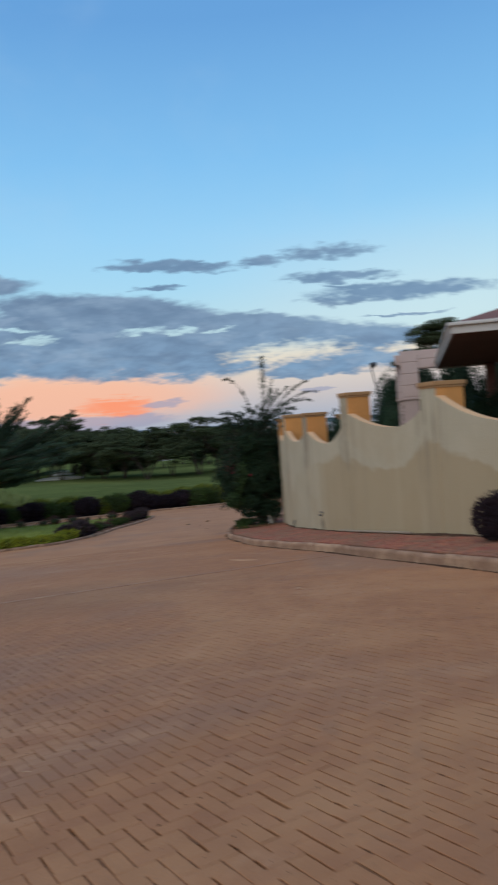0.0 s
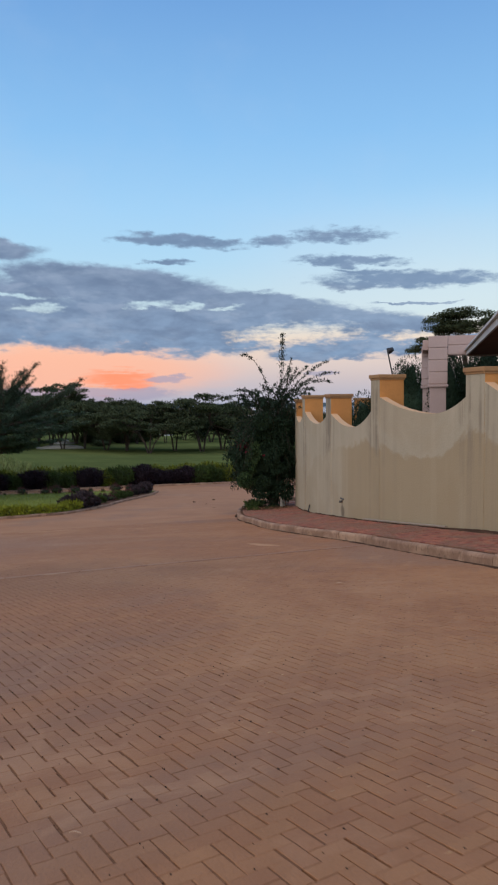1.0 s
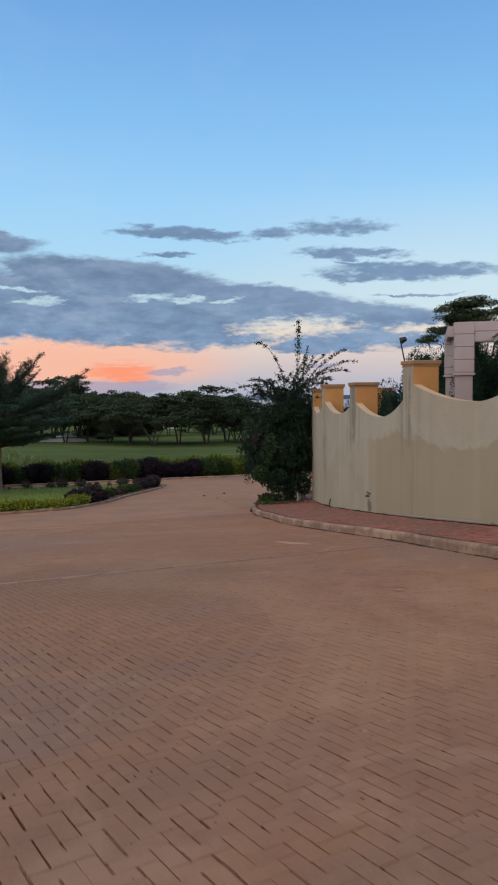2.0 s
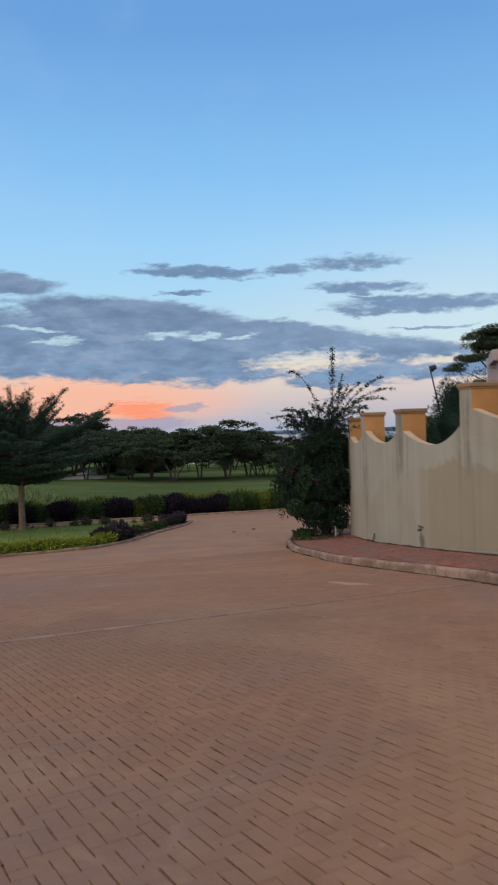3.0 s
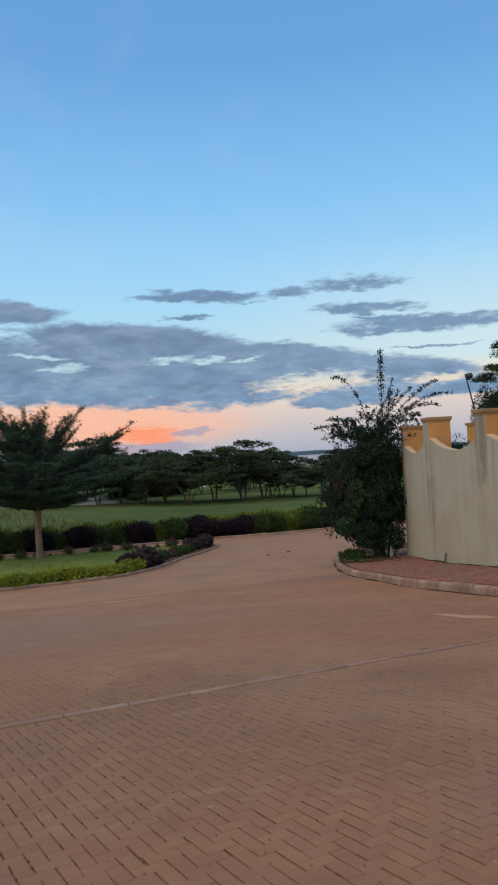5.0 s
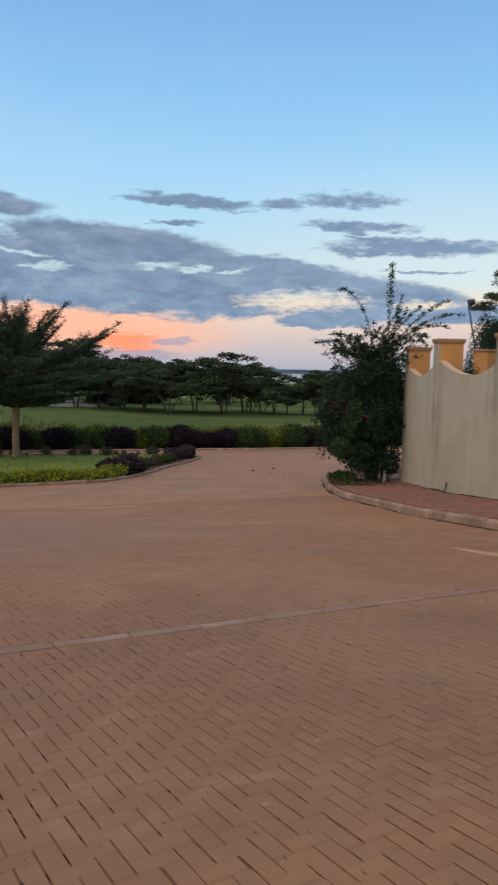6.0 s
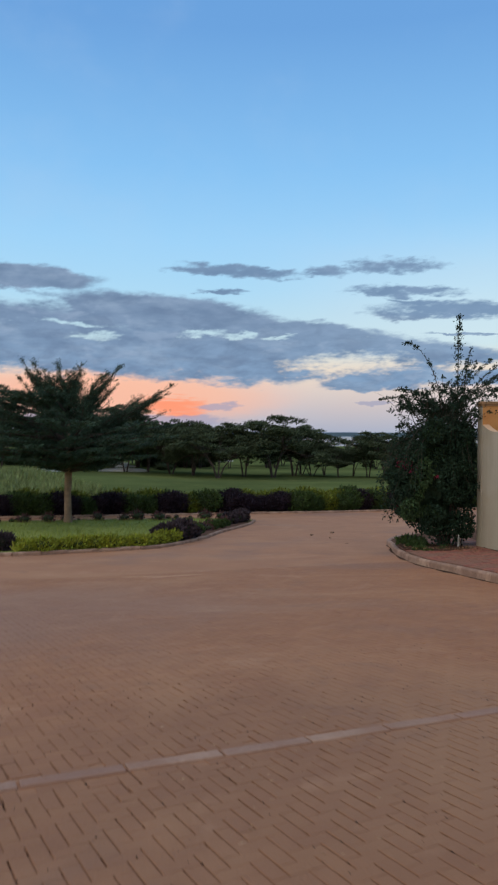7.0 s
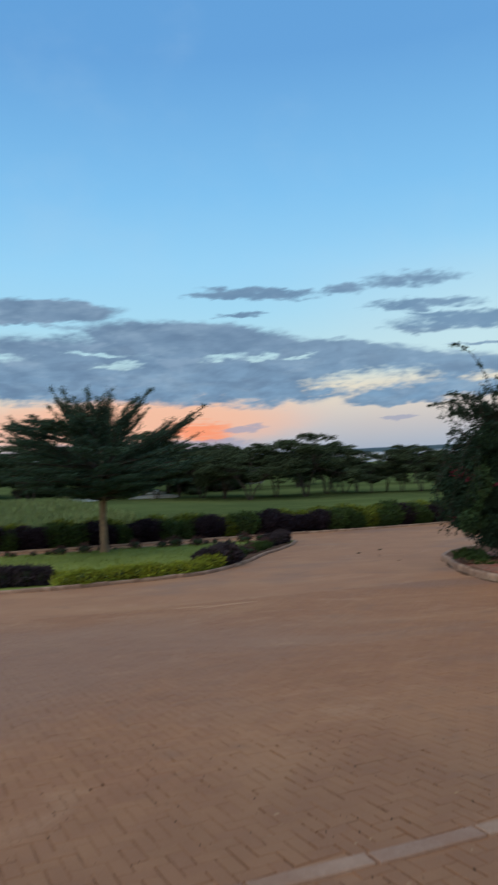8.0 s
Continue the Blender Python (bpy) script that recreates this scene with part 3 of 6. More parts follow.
def strip(name, left, right, up, material, cols=12, rise=0.0):
    """A sheet between two lines of the same length, laid on the land; rise: how much higher its left line lies."""
    verts, faces = [], []
    for (ax, ay), (bx, by) in zip(left, right):
        for k in range(cols + 1):
            x, y = ax + (bx - ax) * k / cols, ay + (by - ay) * k / cols
            verts.append((x, y, float(land(x, y)) + up + rise * (1 - k / cols)))
    for i in range(len(left) - 1):
        for k in range(cols):
            a = i * (cols + 1) + k
            faces.append((a, a + 1, a + cols + 2, a + cols + 1))
    me = mesh(name, verts, faces, material)
    me.polygons.foreach_set("use_smooth", [True] * len(me.polygons))
    return me


# the road bed: everything between the kerbs, under the bricks
ys = [-40 + 0.75 * i for i in range(109)]
road = tagged(part("road", strip("road", [(-32, y) for y in ys], [(min(60, 62), y) for y in ys], -0.022, JOINT, 60)),
              "brown herringbone brick drive dusted with orange sand", "road", kind="structure")

# lake, and hills on its far shore
lake = tagged(part("water", mesh("water", [(-4000, 900, -23), (4900, 900, -23), (4900, 4800, -23), (-4000, 4800, -23)], [(0, 1, 2, 3)], WATER)),
              "still grey-blue lake reflecting the dusk sky", "lake", kind="structure")


def ridge(name, y, base, low, high, seed, x0, x1, material):
    verts, faces, n = [], [], 120
    for i in range(n + 1):
        x = x0 + (x1 - x0) * i / n
        h = low + (high - low) * (0.5 + 0.5 * noise.fractal(Vector((x / 900, seed, 0)), 1.0, 2.0, 4))
        h = base + (h - base) * min(1.0, 14 * i / n, 14 * (n - i) / n) ** 0.5
        verts += [(x, y - 120, base), (x, y, h), (x, y + 200, base)]
    for i in range(n):
        for k in (0, 1):
            a = 3 * i + k
            faces.append((a, a + 3, a + 4, a + 1))
    return mesh(name, verts, faces, material)


tagged(part("backdrop", ridge("backdrop", 4300, -24, -14, 7, 7.0, -3500, 4800, HILL)), "low hills across the lake, distance haze in their blue colour", "hills", kind="structure")
tagged(part("headland", ridge("headland", 3450, -24, -6, 1, 3.0, 1790, 4700, SHORE)), "low dark wooded headland in the lake", "headland", kind="structure")


# ---- kerbs ----
def kerb_stone(length, width=0.16, height=0.26):
    """One concrete kerb stone, worn round along its upper edges, its foot below the road."""
    w = width / 2
    side = [(-w, -0.1), (-w, height - 0.06), (-w + 0.012, height - 0.028), (-w + 0.035, height - 0.008), (-w + 0.065, height),
            (w - 0.065, height), (w - 0.035, height - 0.008), (w - 0.012, height - 0.028), (w, height - 0.06), (w, -0.1)]
    rows = [(-length / 2 + 0.003, 0.985), (-length / 2 + 0.012, 1.0), (length / 2 - 0.012, 1.0), (length / 2 - 0.003, 0.985)]
    verts = [(x, y * k, z * k) for x, k in rows for y, z in side]
    n = len(side)
    faces = [(i * n + j, (i + 1) * n + j, (i + 1) * n + (j + 1) % n, i * n + (j + 1) % n) for i in range(3) for j in range(n)]
    faces += [tuple(range(n)), tuple(range(3 * n, 4 * n))[::-1]]
    me = mesh("kerb_stone", verts, [f[::-1] for f in faces], KERB)
    return me


KERB_MESH, LOW_KERB = kerb_stone(0.95, 0.18, 0.20), kerb_stone(0.95, 0.16, 0.13)


def kerb_row(name, line, stone, label, step=0.95):
    holder = tagged(thing(name), label, "kerb", kind="structure")
    for x, y, turn in along(line, step):
        ob = part("kerb_stone", stone, None, holder)
        ahead = Vector((math.cos(turn), math.sin(turn), 0))
        rise = (float(land(x + ahead.x * 0.4, y + ahead.y * 0.4)) - float(land(x - ahead.x * 0.4, y - ahead.y * 0.4))) / 0.8
        ob.matrix_basis = pose(x, y, float(land(x, y)), 0, 0, math.degrees(turn) + random.uniform(-0.6, 0.6)) @ pose(0, 0, random.uniform(-0.012, 0.012), 0, -math.degrees(math.atan(rise)), 0)
    return holder


# ---- pavement beside the wall, laid in red brick ----
WALL_LINE = outline([(10.6, -23), (12.3, -15), (13.3, -10.3), (14.2, -6), (15.1, -1.5), (16.1, 3.2), (17.28, 7.2), (18.75, 11.1), (20.6, 14.9)], 8)
kerb_row("kerb", RIGHT_KERB, KERB_MESH, "worn pale concrete kerb along the brick pavement")
kerb_row("bed_kerb", BED_FRONT + BED_BACK[1:], LOW_KERB, "low concrete kerb round the planted bed")
kerb_row("far_kerb", FAR_KERB, LOW_KERB, "low concrete kerb below the hedge")


def resample(line, n):
    pts = np.array(line)
    s = np.r_[0, np.cumsum(np.linalg.norm(np.diff(pts, axis=0), axis=1))]
    at = np.linspace(0, s[-1], n)
    return list(zip(np.interp(at, s, pts[:, 0]), np.interp(at, s, pts[:, 1])))


inner = resample(WALL_LINE + [(23.5, 17.5), (28.0, 19.5), (38, 20.5), (50, 21)], 80)
outer = resample(RIGHT_KERB, 80)
pavement = tagged(part("pavement", strip("pavement", inner, outer, 0.165, SOIL, 6, 0.13)), "narrow red brick pavement behind a kerb", "pavement", kind="structure")

# ---- planted island bed ----
mid_back = resample(BED_BACK, 70)[::-1]
mid_front = resample(BED_FRONT, 70)
bed = tagged(part("island_bed", strip("island_bed", mid_front, mid_back, 0.085, BED_GRASS, 14)), "grassy island bed edged with low plants", "lawn", kind="structure")


# bare soil along the kerb towards the tip, where the planting is thin
tip = [p for p in along(BED_FRONT, 0.5) if p[0] > 13.4]
soil_front = [(x - 0.12 * math.sin(t), y + 0.12 * math.cos(t)) for x, y, t in tip]
soil_back = [(x - q * math.sin(t), y + q * math.cos(t)) for (x, y, t), q in zip(tip, [0.2 + 1.5 * math.sin(math.pi * min(1.0, 0.12 + k / len(tip))) ** 0.6 * random.uniform(0.85, 1.15) for k in range(len(tip))])]
tagged(part("bare_soil", strip("bare_soil", soil_front, soil_back, 0.105, SOIL, 4)), "bare brown soil between sparse plants in the bed", "soil", kind="stuff")


# ---- boundary wall ----
def wall_at(y):
    pts = np.array(WALL_LINE)
    x = float(np.interp(y, pts[:, 1], pts[:, 0]))
    dx = float(np.interp(y + 0.3, pts[:, 1], pts[:, 0]) - np.interp(y - 0.3, pts[:, 1], pts[:, 0]))
    t = Vector((dx, 0.6, 0)).normalized()
    return Vector((x, y, 0)), t, Vector((t.y, -t.x, 0))


# pillars: front edge nearest the lake, width of the face, height of the top
PILLARS = [(14.9, 0.55, 3.11), (11.58, 0.62, 3.25), (7.44, 0.62, 3.24), (3.22, 0.58, 3.72), (-1.53, 0.70, 3.69), (-6.5, 0.70, 4.2), (-11.5, 0.70, 4.7), (-16.5, 0.70, 5.2)]
# lowest point of each scallop, where along it that lies, and how far the ends rise
SCALLOPS = [(2.11, 0.5, 0.24, 0.32), (2.19, 0.62, 0.4, 0.3), (2.2, 0.56, 0.38, 0.52), (2.68, 0.66, 0.42, 0.4), (2.75, 0.6, 0.62, 0.5), (3.2, 0.6, 0.5, 0.5), (3.7, 0.6, 0.5, 0.5)]
THICK, DEEP = 0.22, 0.72
boundary_wall = thing("boundary_wall", None, "tall beige rendered wall with scalloped top and ochre pillars", "wall")


def panel(y_far, y_near, low, dip, ends_far, ends_near, n=24):
    """A length of wall whose top hangs in a curve between two pillars."""
    verts, faces = [], []
    rows = 7
    for i in range(n + 1):
        t = i / n
        p, tan, inn = wall_at(y_far + (y_near - y_far) * t)
        if t < dip:
            top = low + ends_far * (1 - t / dip) ** 2.0
        else:
            top = low + ends_near * ((t - dip) / (1 - dip)) ** 2.0
        foot = float(land(p.x, p.y)) - 0.05
        for k in range(rows):
            verts.append((p.x, p.y, foot + (top - foot) * k / (rows - 1)))
        q = p + inn * THICK
        for k in range(rows):
            verts.append((q.x, q.y, top + (foot - top) * k / (rows - 1)))
    m = 2 * rows
    for i in range(n):
        for k in range(m - 1):
            a = i * m + k
            faces.append((a, a + 1, a + m + 1, a + m))
    for a in (0, n * m):
        faces.append(tuple(a + k for k in range(m)) if a else tuple(a + k for k in range(m))[::-1])
    me = mesh("wall_panel", verts, faces, RENDER, CREAM)
    # top faces take the paler material that carries the light from above
    for poly in me.polygons:
        if len(poly.vertices) == 4:
            ks = sorted(v % m for v in poly.vertices)
            poly.material_index = 1 if ks[0] == rows - 1 and ks[-1] == rows else 0
    return me


def pillar(y_far, width, top):
    """A square pillar flush with the wall's face, plastered in front and painted ochre at the sides, with a flat cap."""
    p, tan, inn = wall_at(y_far - width / 2)
    foot = float(land(p.x, p.y)) - 0.1
    hw = width / 2
    m = Matrix(((inn.x, tan.x, 0, p.x), (inn.y, tan.y, 0, p.y), (0, 0, 1, 0), (0, 0, 0, 1)))
    bm = bmesh.new()
    box(bm, (-0.012, -hw, foot), (DEEP, hw, top - 0.10), 0.012)
    for f in bm.faces:
        f.material_index = 0 if f.calc_center_median().x < 0.06 else 1
    bm.transform(m)
    me = bpy.data.meshes.new("pillar")
    bm.to_mesh(me)
    bm.free()
    me.materials.append(RENDER)
    me.materials.append(ORANGE)
    body = part("pillar", me, None, boundary_wall)
    bm = bmesh.new()
    box(bm, (-0.06, -hw - 0.05, top - 0.10), (DEEP + 0.05, hw + 0.05, top), 0.018)
    box(bm, (-0.03, -hw - 0.025, top - 0.15), (DEEP + 0.025, hw + 0.025, top - 0.102), 0.01)
    bm.transform(m)
    part("cap", bm, CAP, body, "flat cap slab stained brown")


for far_p, near_p, (low, dip, rise_far, rise_near) in zip(PILLARS[:-1], PILLARS[1:], SCALLOPS):
    y0, y1 = far_p[0] - far_p[1], near_p[0]
    part("wall_panel", panel(y0 + 0.02, y1 - 0.02, low, dip, rise_far, rise_near), None, boundary_wall)
for p in PILLARS:
    pillar(*p)
# the wall turns the corner behind the creeper, with a pillar further along
bm = bmesh.new()
box(bm, (0.25, 0, -3.2), (14, 0.32, 2.05), 0.015)
bm.transform(Matrix.Translation((20.75, 14.55, 0)) @ pose(0, 0, 0, 0, 0, 9))
part("return_panel", bm, RENDER, boundary_wall)
bm = bmesh.new()
box(bm, (-0.35, -0.62, -3.0), (0.35, -0.002, 3.05), 0.012)
bm.transform(Matrix.Translation((24.3, 15.1, 0)) @ pose(0, 0, 0, 0, 0, 9))
rear = part("pillar", bm, ORANGE, boundary_wall)
bm = bmesh.new()
box(bm, (-0.4, -0.67, 3.05), (0.4, 0.05, 3.15), 0.018)
bm.transform(Matrix.Translation((24.3, 15.1, 0)) @ pose(0, 0, 0, 0, 0, 9))
part("cap", bm, CAP, rear)


# ---- planting ----
def shrub(name, seed, leaf, n, radii, size, label, category="shrub", flat=0.0, lobes=5, solid=0.78):
    """A rounded bush: woody stems, a dark core for the shade inside and many leaves over uneven lobes."""
    rng = np.random.default_rng(seed)
    ob = thing(name, None, label, category)
    rx, ry, rz = radii
    stems = []
    for k in range(6):
        a = rng.uniform(0, 6.28)
        stems.append([(0.05 * math.cos(a), 0.05 * math.sin(a), -0.05, 0.03), (rx * 0.4 * math.cos(a), ry * 0.4 * math.sin(a), rz * 0.9, 0.018),
                      (rx * 0.7 * math.cos(a), ry * 0.7 * math.sin(a), rz * 1.6, 0.006)])
    part("stem", mesh("stem", *tubes(stems, 5), DARK_BARK), None, ob)
    chunks = []
    # solid ball against see-through; its dark colour stands for shade among the leaves
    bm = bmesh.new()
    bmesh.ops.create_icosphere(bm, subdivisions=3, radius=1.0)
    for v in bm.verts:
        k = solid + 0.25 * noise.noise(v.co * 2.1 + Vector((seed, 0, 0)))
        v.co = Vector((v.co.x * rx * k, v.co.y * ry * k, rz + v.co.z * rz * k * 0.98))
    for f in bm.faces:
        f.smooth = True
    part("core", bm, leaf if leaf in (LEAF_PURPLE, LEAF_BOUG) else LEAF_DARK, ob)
    for k in range(lobes):
        a = 6.28 * k / lobes + rng.uniform(-0.4, 0.4)
        c = (rx * 0.38 * math.cos(a), ry * 0.38 * math.sin(a), rz * rng.uniform(0.85, 1.25))
        p, d = cloud_points(rng, n // lobes, c, (rx * 0.68, ry * 0.68, rz * 0.85), 0.7)
        keep = p[:, 2] > 0.03
        chunks.append(leaves(rng, p[keep], size, d[keep] * 0.9, flat))
    p, d = cloud_points(rng, n // 3, (0, 0, rz), (rx, ry, rz), 0.86)
    keep = p[:, 2] > 0.03
    chunks.append(leaves(rng, p[keep], size, d[keep], flat))
    # stray shoots past the clipped outline
    p, d = cloud_points(rng, n // 7, (0, 0, rz * 1.05), (rx * 1.1, ry * 1.1, rz * 1.12), 0.9)
    keep = p[:, 2] > 0.3 * rz
    chunks.append(leaves(rng, p[keep], size * 1.1, d[keep] + (0, 0, 0.6), flat, 0.4))
    part("foliage", join_mesh("foliage", chunks, leaf), None, ob)
    return ob


def scatter(proto, places, group, tall=1.0):
    """The bush itself at the first place and copies at the rest: (x, y, scale, turn, lift)."""
    for n, (x, y, s, turn, up) in enumerate(places):
        m = Matrix.Translation(spot(x, y, up)) @ pose(0, 0, 0, 0, 0, turn)
        ob = proto if n == 0 else copy_thing(proto, m)
        ob.matrix_basis = m @ Matrix.Diagonal((s, s * random.uniform(0.92, 1.08), s * tall * random.uniform(0.92, 1.1), 1))
        tagged(ob, group=group)


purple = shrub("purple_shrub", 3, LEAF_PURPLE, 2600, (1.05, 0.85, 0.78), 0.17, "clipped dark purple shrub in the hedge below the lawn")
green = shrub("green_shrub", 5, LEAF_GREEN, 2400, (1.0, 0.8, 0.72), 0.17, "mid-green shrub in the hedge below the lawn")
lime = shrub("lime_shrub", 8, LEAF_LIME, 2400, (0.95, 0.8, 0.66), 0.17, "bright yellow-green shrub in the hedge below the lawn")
HEDGE = "GGGGPPGGPPGGGPPGPPGGPPGPPGGPPLGPPPPPPGGGLGGPGGPGLGPPGGG"
spots = {"P": [], "G": [], "L": []}
for i, kind in enumerate(HEDGE):
    x = -9 + 0.98 * i + random.uniform(-0.2, 0.2)
    y = float(np.interp(x, [p[0] for p in FAR_KERB], [p[1] for p in FAR_KERB])) + 1.35 + random.uniform(-0.2, 0.2)
    spots[kind].append((x, y, random.uniform(0.8, 1.12), random.uniform(0, 360), 0.05))
    if i % 3 != 1:
        spots["LG"[i % 5 == 2]].append((x + 0.5, y + 1.2, random.uniform(1.05, 1.3), random.uniform(0, 360), 0.05))
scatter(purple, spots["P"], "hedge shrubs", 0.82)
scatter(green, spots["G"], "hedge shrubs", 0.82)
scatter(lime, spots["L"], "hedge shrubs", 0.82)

# bed plants: a low lime border along the kerb, then dark and mixed shrubs to the tip
border = shrub("lime_border_plant", 11, LEAF_BORDER, 1100, (0.55, 0.4, 0.19), 0.10, "low yellow-green border plant inside the bed kerb", "plant")
inner_front = [(x - 0.55 * math.sin(t) * 1.0, y + 0.55 * math.cos(t), t) for x, y, t in along(BED_FRONT, 0.62)]
places, dark_places, mixed_places = [], [], []
for x, y, t in inner_front:
    if 6.3 < x < 12.6 or x < 1.5:
        places.append((x, y, random.uniform(0.85, 1.2), random.uniform(0, 360), 0.08))
        if random.random() < 0.3:
            places.append((x + random.uniform(-0.3, 0.3), y + 0.75, random.uniform(0.7, 1.0), random.uniform(0, 360), 0.08))
scatter(border, places, "bed border plants")
bed_purple = shrub("purple_bed_shrub", 14, LEAF_BED_PURPLE, 1300, (0.55, 0.45, 0.33), 0.13, "dark purple shrub inside the bed kerb")
bed_green = shrub("green_bed_shrub", 16, LEAF_GREEN, 900, (0.5, 0.42, 0.28), 0.14, "small green shrub inside the bed kerb")
bed_red = shrub("red_leaf_plant", 18, LEAF_RED, 150, (0.38, 0.3, 0.19), 0.11, "sparse reddish border plant in the island bed", "plant")
scatter(bed_purple, [(12.75, 24.5, 1.05, 10, 0.08), (13.5, 25.2, 1.2, 80, 0.08), (12.6, 25.1, 0.9, 200, 0.08), (14.1, 26.0, 0.85, 150, 0.08), (2.6, 23.4, 0.9, 40, 0.08), (3.3, 23.3, 0.95, 140, 0.08), (4.0, 23.2, 1.0, 75, 0.08),
                     (4.7, 23.05, 1.05, 20, 0.08), (5.4, 22.9, 1.0, 160, 0.08), (6.0, 22.75, 0.85, 250, 0.08), (4.4, 23.8, 0.9, 300, 0.08), (5.2, 23.6, 0.8, 110, 0.08), (15.6, 28.9, 0.6, 30, 0.08),
                     (19.0, 33.0, 0.65, 60, 0.08), (19.6, 33.8, 0.8, 15, 0.08), (20.1, 34.4, 0.95, 99, 0.08), (20.4, 35.2, 0.9, 5, 0.08), (19.4, 34.7, 0.8, 50, 0.08)], "bed shrubs")
scatter(bed_green, [(14.5, 27.0, 0.6, 0, 0.08), (15.2, 28.0, 0.7, 50, 0.08), (16.6, 29.9, 0.6, 120, 0.08), (17.3, 30.8, 0.7, 10, 0.08), (18.1, 31.8, 0.6, 70, 0.08), (15.1, 28.9, 0.55, 33, 0.08), (17.1, 31.6, 0.6, 75, 0.08)], "bed shrubs")
scatter(bed_red, [(x + random.uniform(-0.45, 0.45), 37.0 + random.uniform(-0.45, 0.35), random.choice((0.35, 0.5, 0.6, 0.95, 1.15)) * random.uniform(0.85, 1.15), random.uniform(0, 360), 0.08) for x in np.arange(-4, 20, 0.7)]
        + [(14.0, 26.6, 0.9, 0, 0.08), (14.7, 27.7, 1.0, 40, 0.08), (15.7, 29.4, 1.0, 140, 0.08), (16.2, 29.4, 0.9, 60, 0.08), (16.9, 30.9, 1.0, 200, 0.08), (17.7, 31.9, 1.0, 20, 0.08), (18.3, 32.5, 1.0, 100, 0.08), (18.9, 33.6, 0.9, 10, 0.08)], "bed border plants")


rng = np.random.default_rng(43)
line = along(BED_FRONT, 0.012)
pick = rng.integers(0, len(line), 7500)
off = 0.25 + 1.5 * rng.uniform(0, 1, 7500) ** 1.6
pts = np.array([(line[i][0] - o * math.sin(line[i][2]), line[i][1] + o * math.cos(line[i][2])) for i, o in zip(pick, off)])
pts = pts[((pts[:, 0] > 6.3) & (pts[:, 0] < 13.0)) | (pts[:, 0] < 2.2)]
base = np.c_[pts, land(pts[:, 0], pts[:, 1]) + 0.08]
fringe = part("border_grass", join_mesh("border_grass", [leaves(rng, base, 0.34, np.tile((0, 0, 1.3), (len(base), 1)), 0, 0.12)], BLADE))
tagged(fringe, "bright yellow-green grass along the bed kerb", "grass", kind="stuff")
pts = np.c_[rng.uniform(-4, 19, 9000), rng.uniform(23.5, 37.2, 9000)]
bx, by = np.array([p[0] for p in BED_FRONT]), np.array([p[1] for p in BED_FRONT])
pts = pts[pts[:, 1] > np.interp(pts[:, 0], bx, by) + 1.2]
base = np.c_[pts, land(pts[:, 0], pts[:, 1]) + 0.07]
sward = part("bed_sward", join_mesh("bed_sward", [leaves(rng, base, 0.2, np.tile((0, 0, 1.0), (len(base), 1)), 0, 0.12)], BED_GRASS))
tagged(sward, "short rough grass covering the island bed", "grass", kind="stuff")


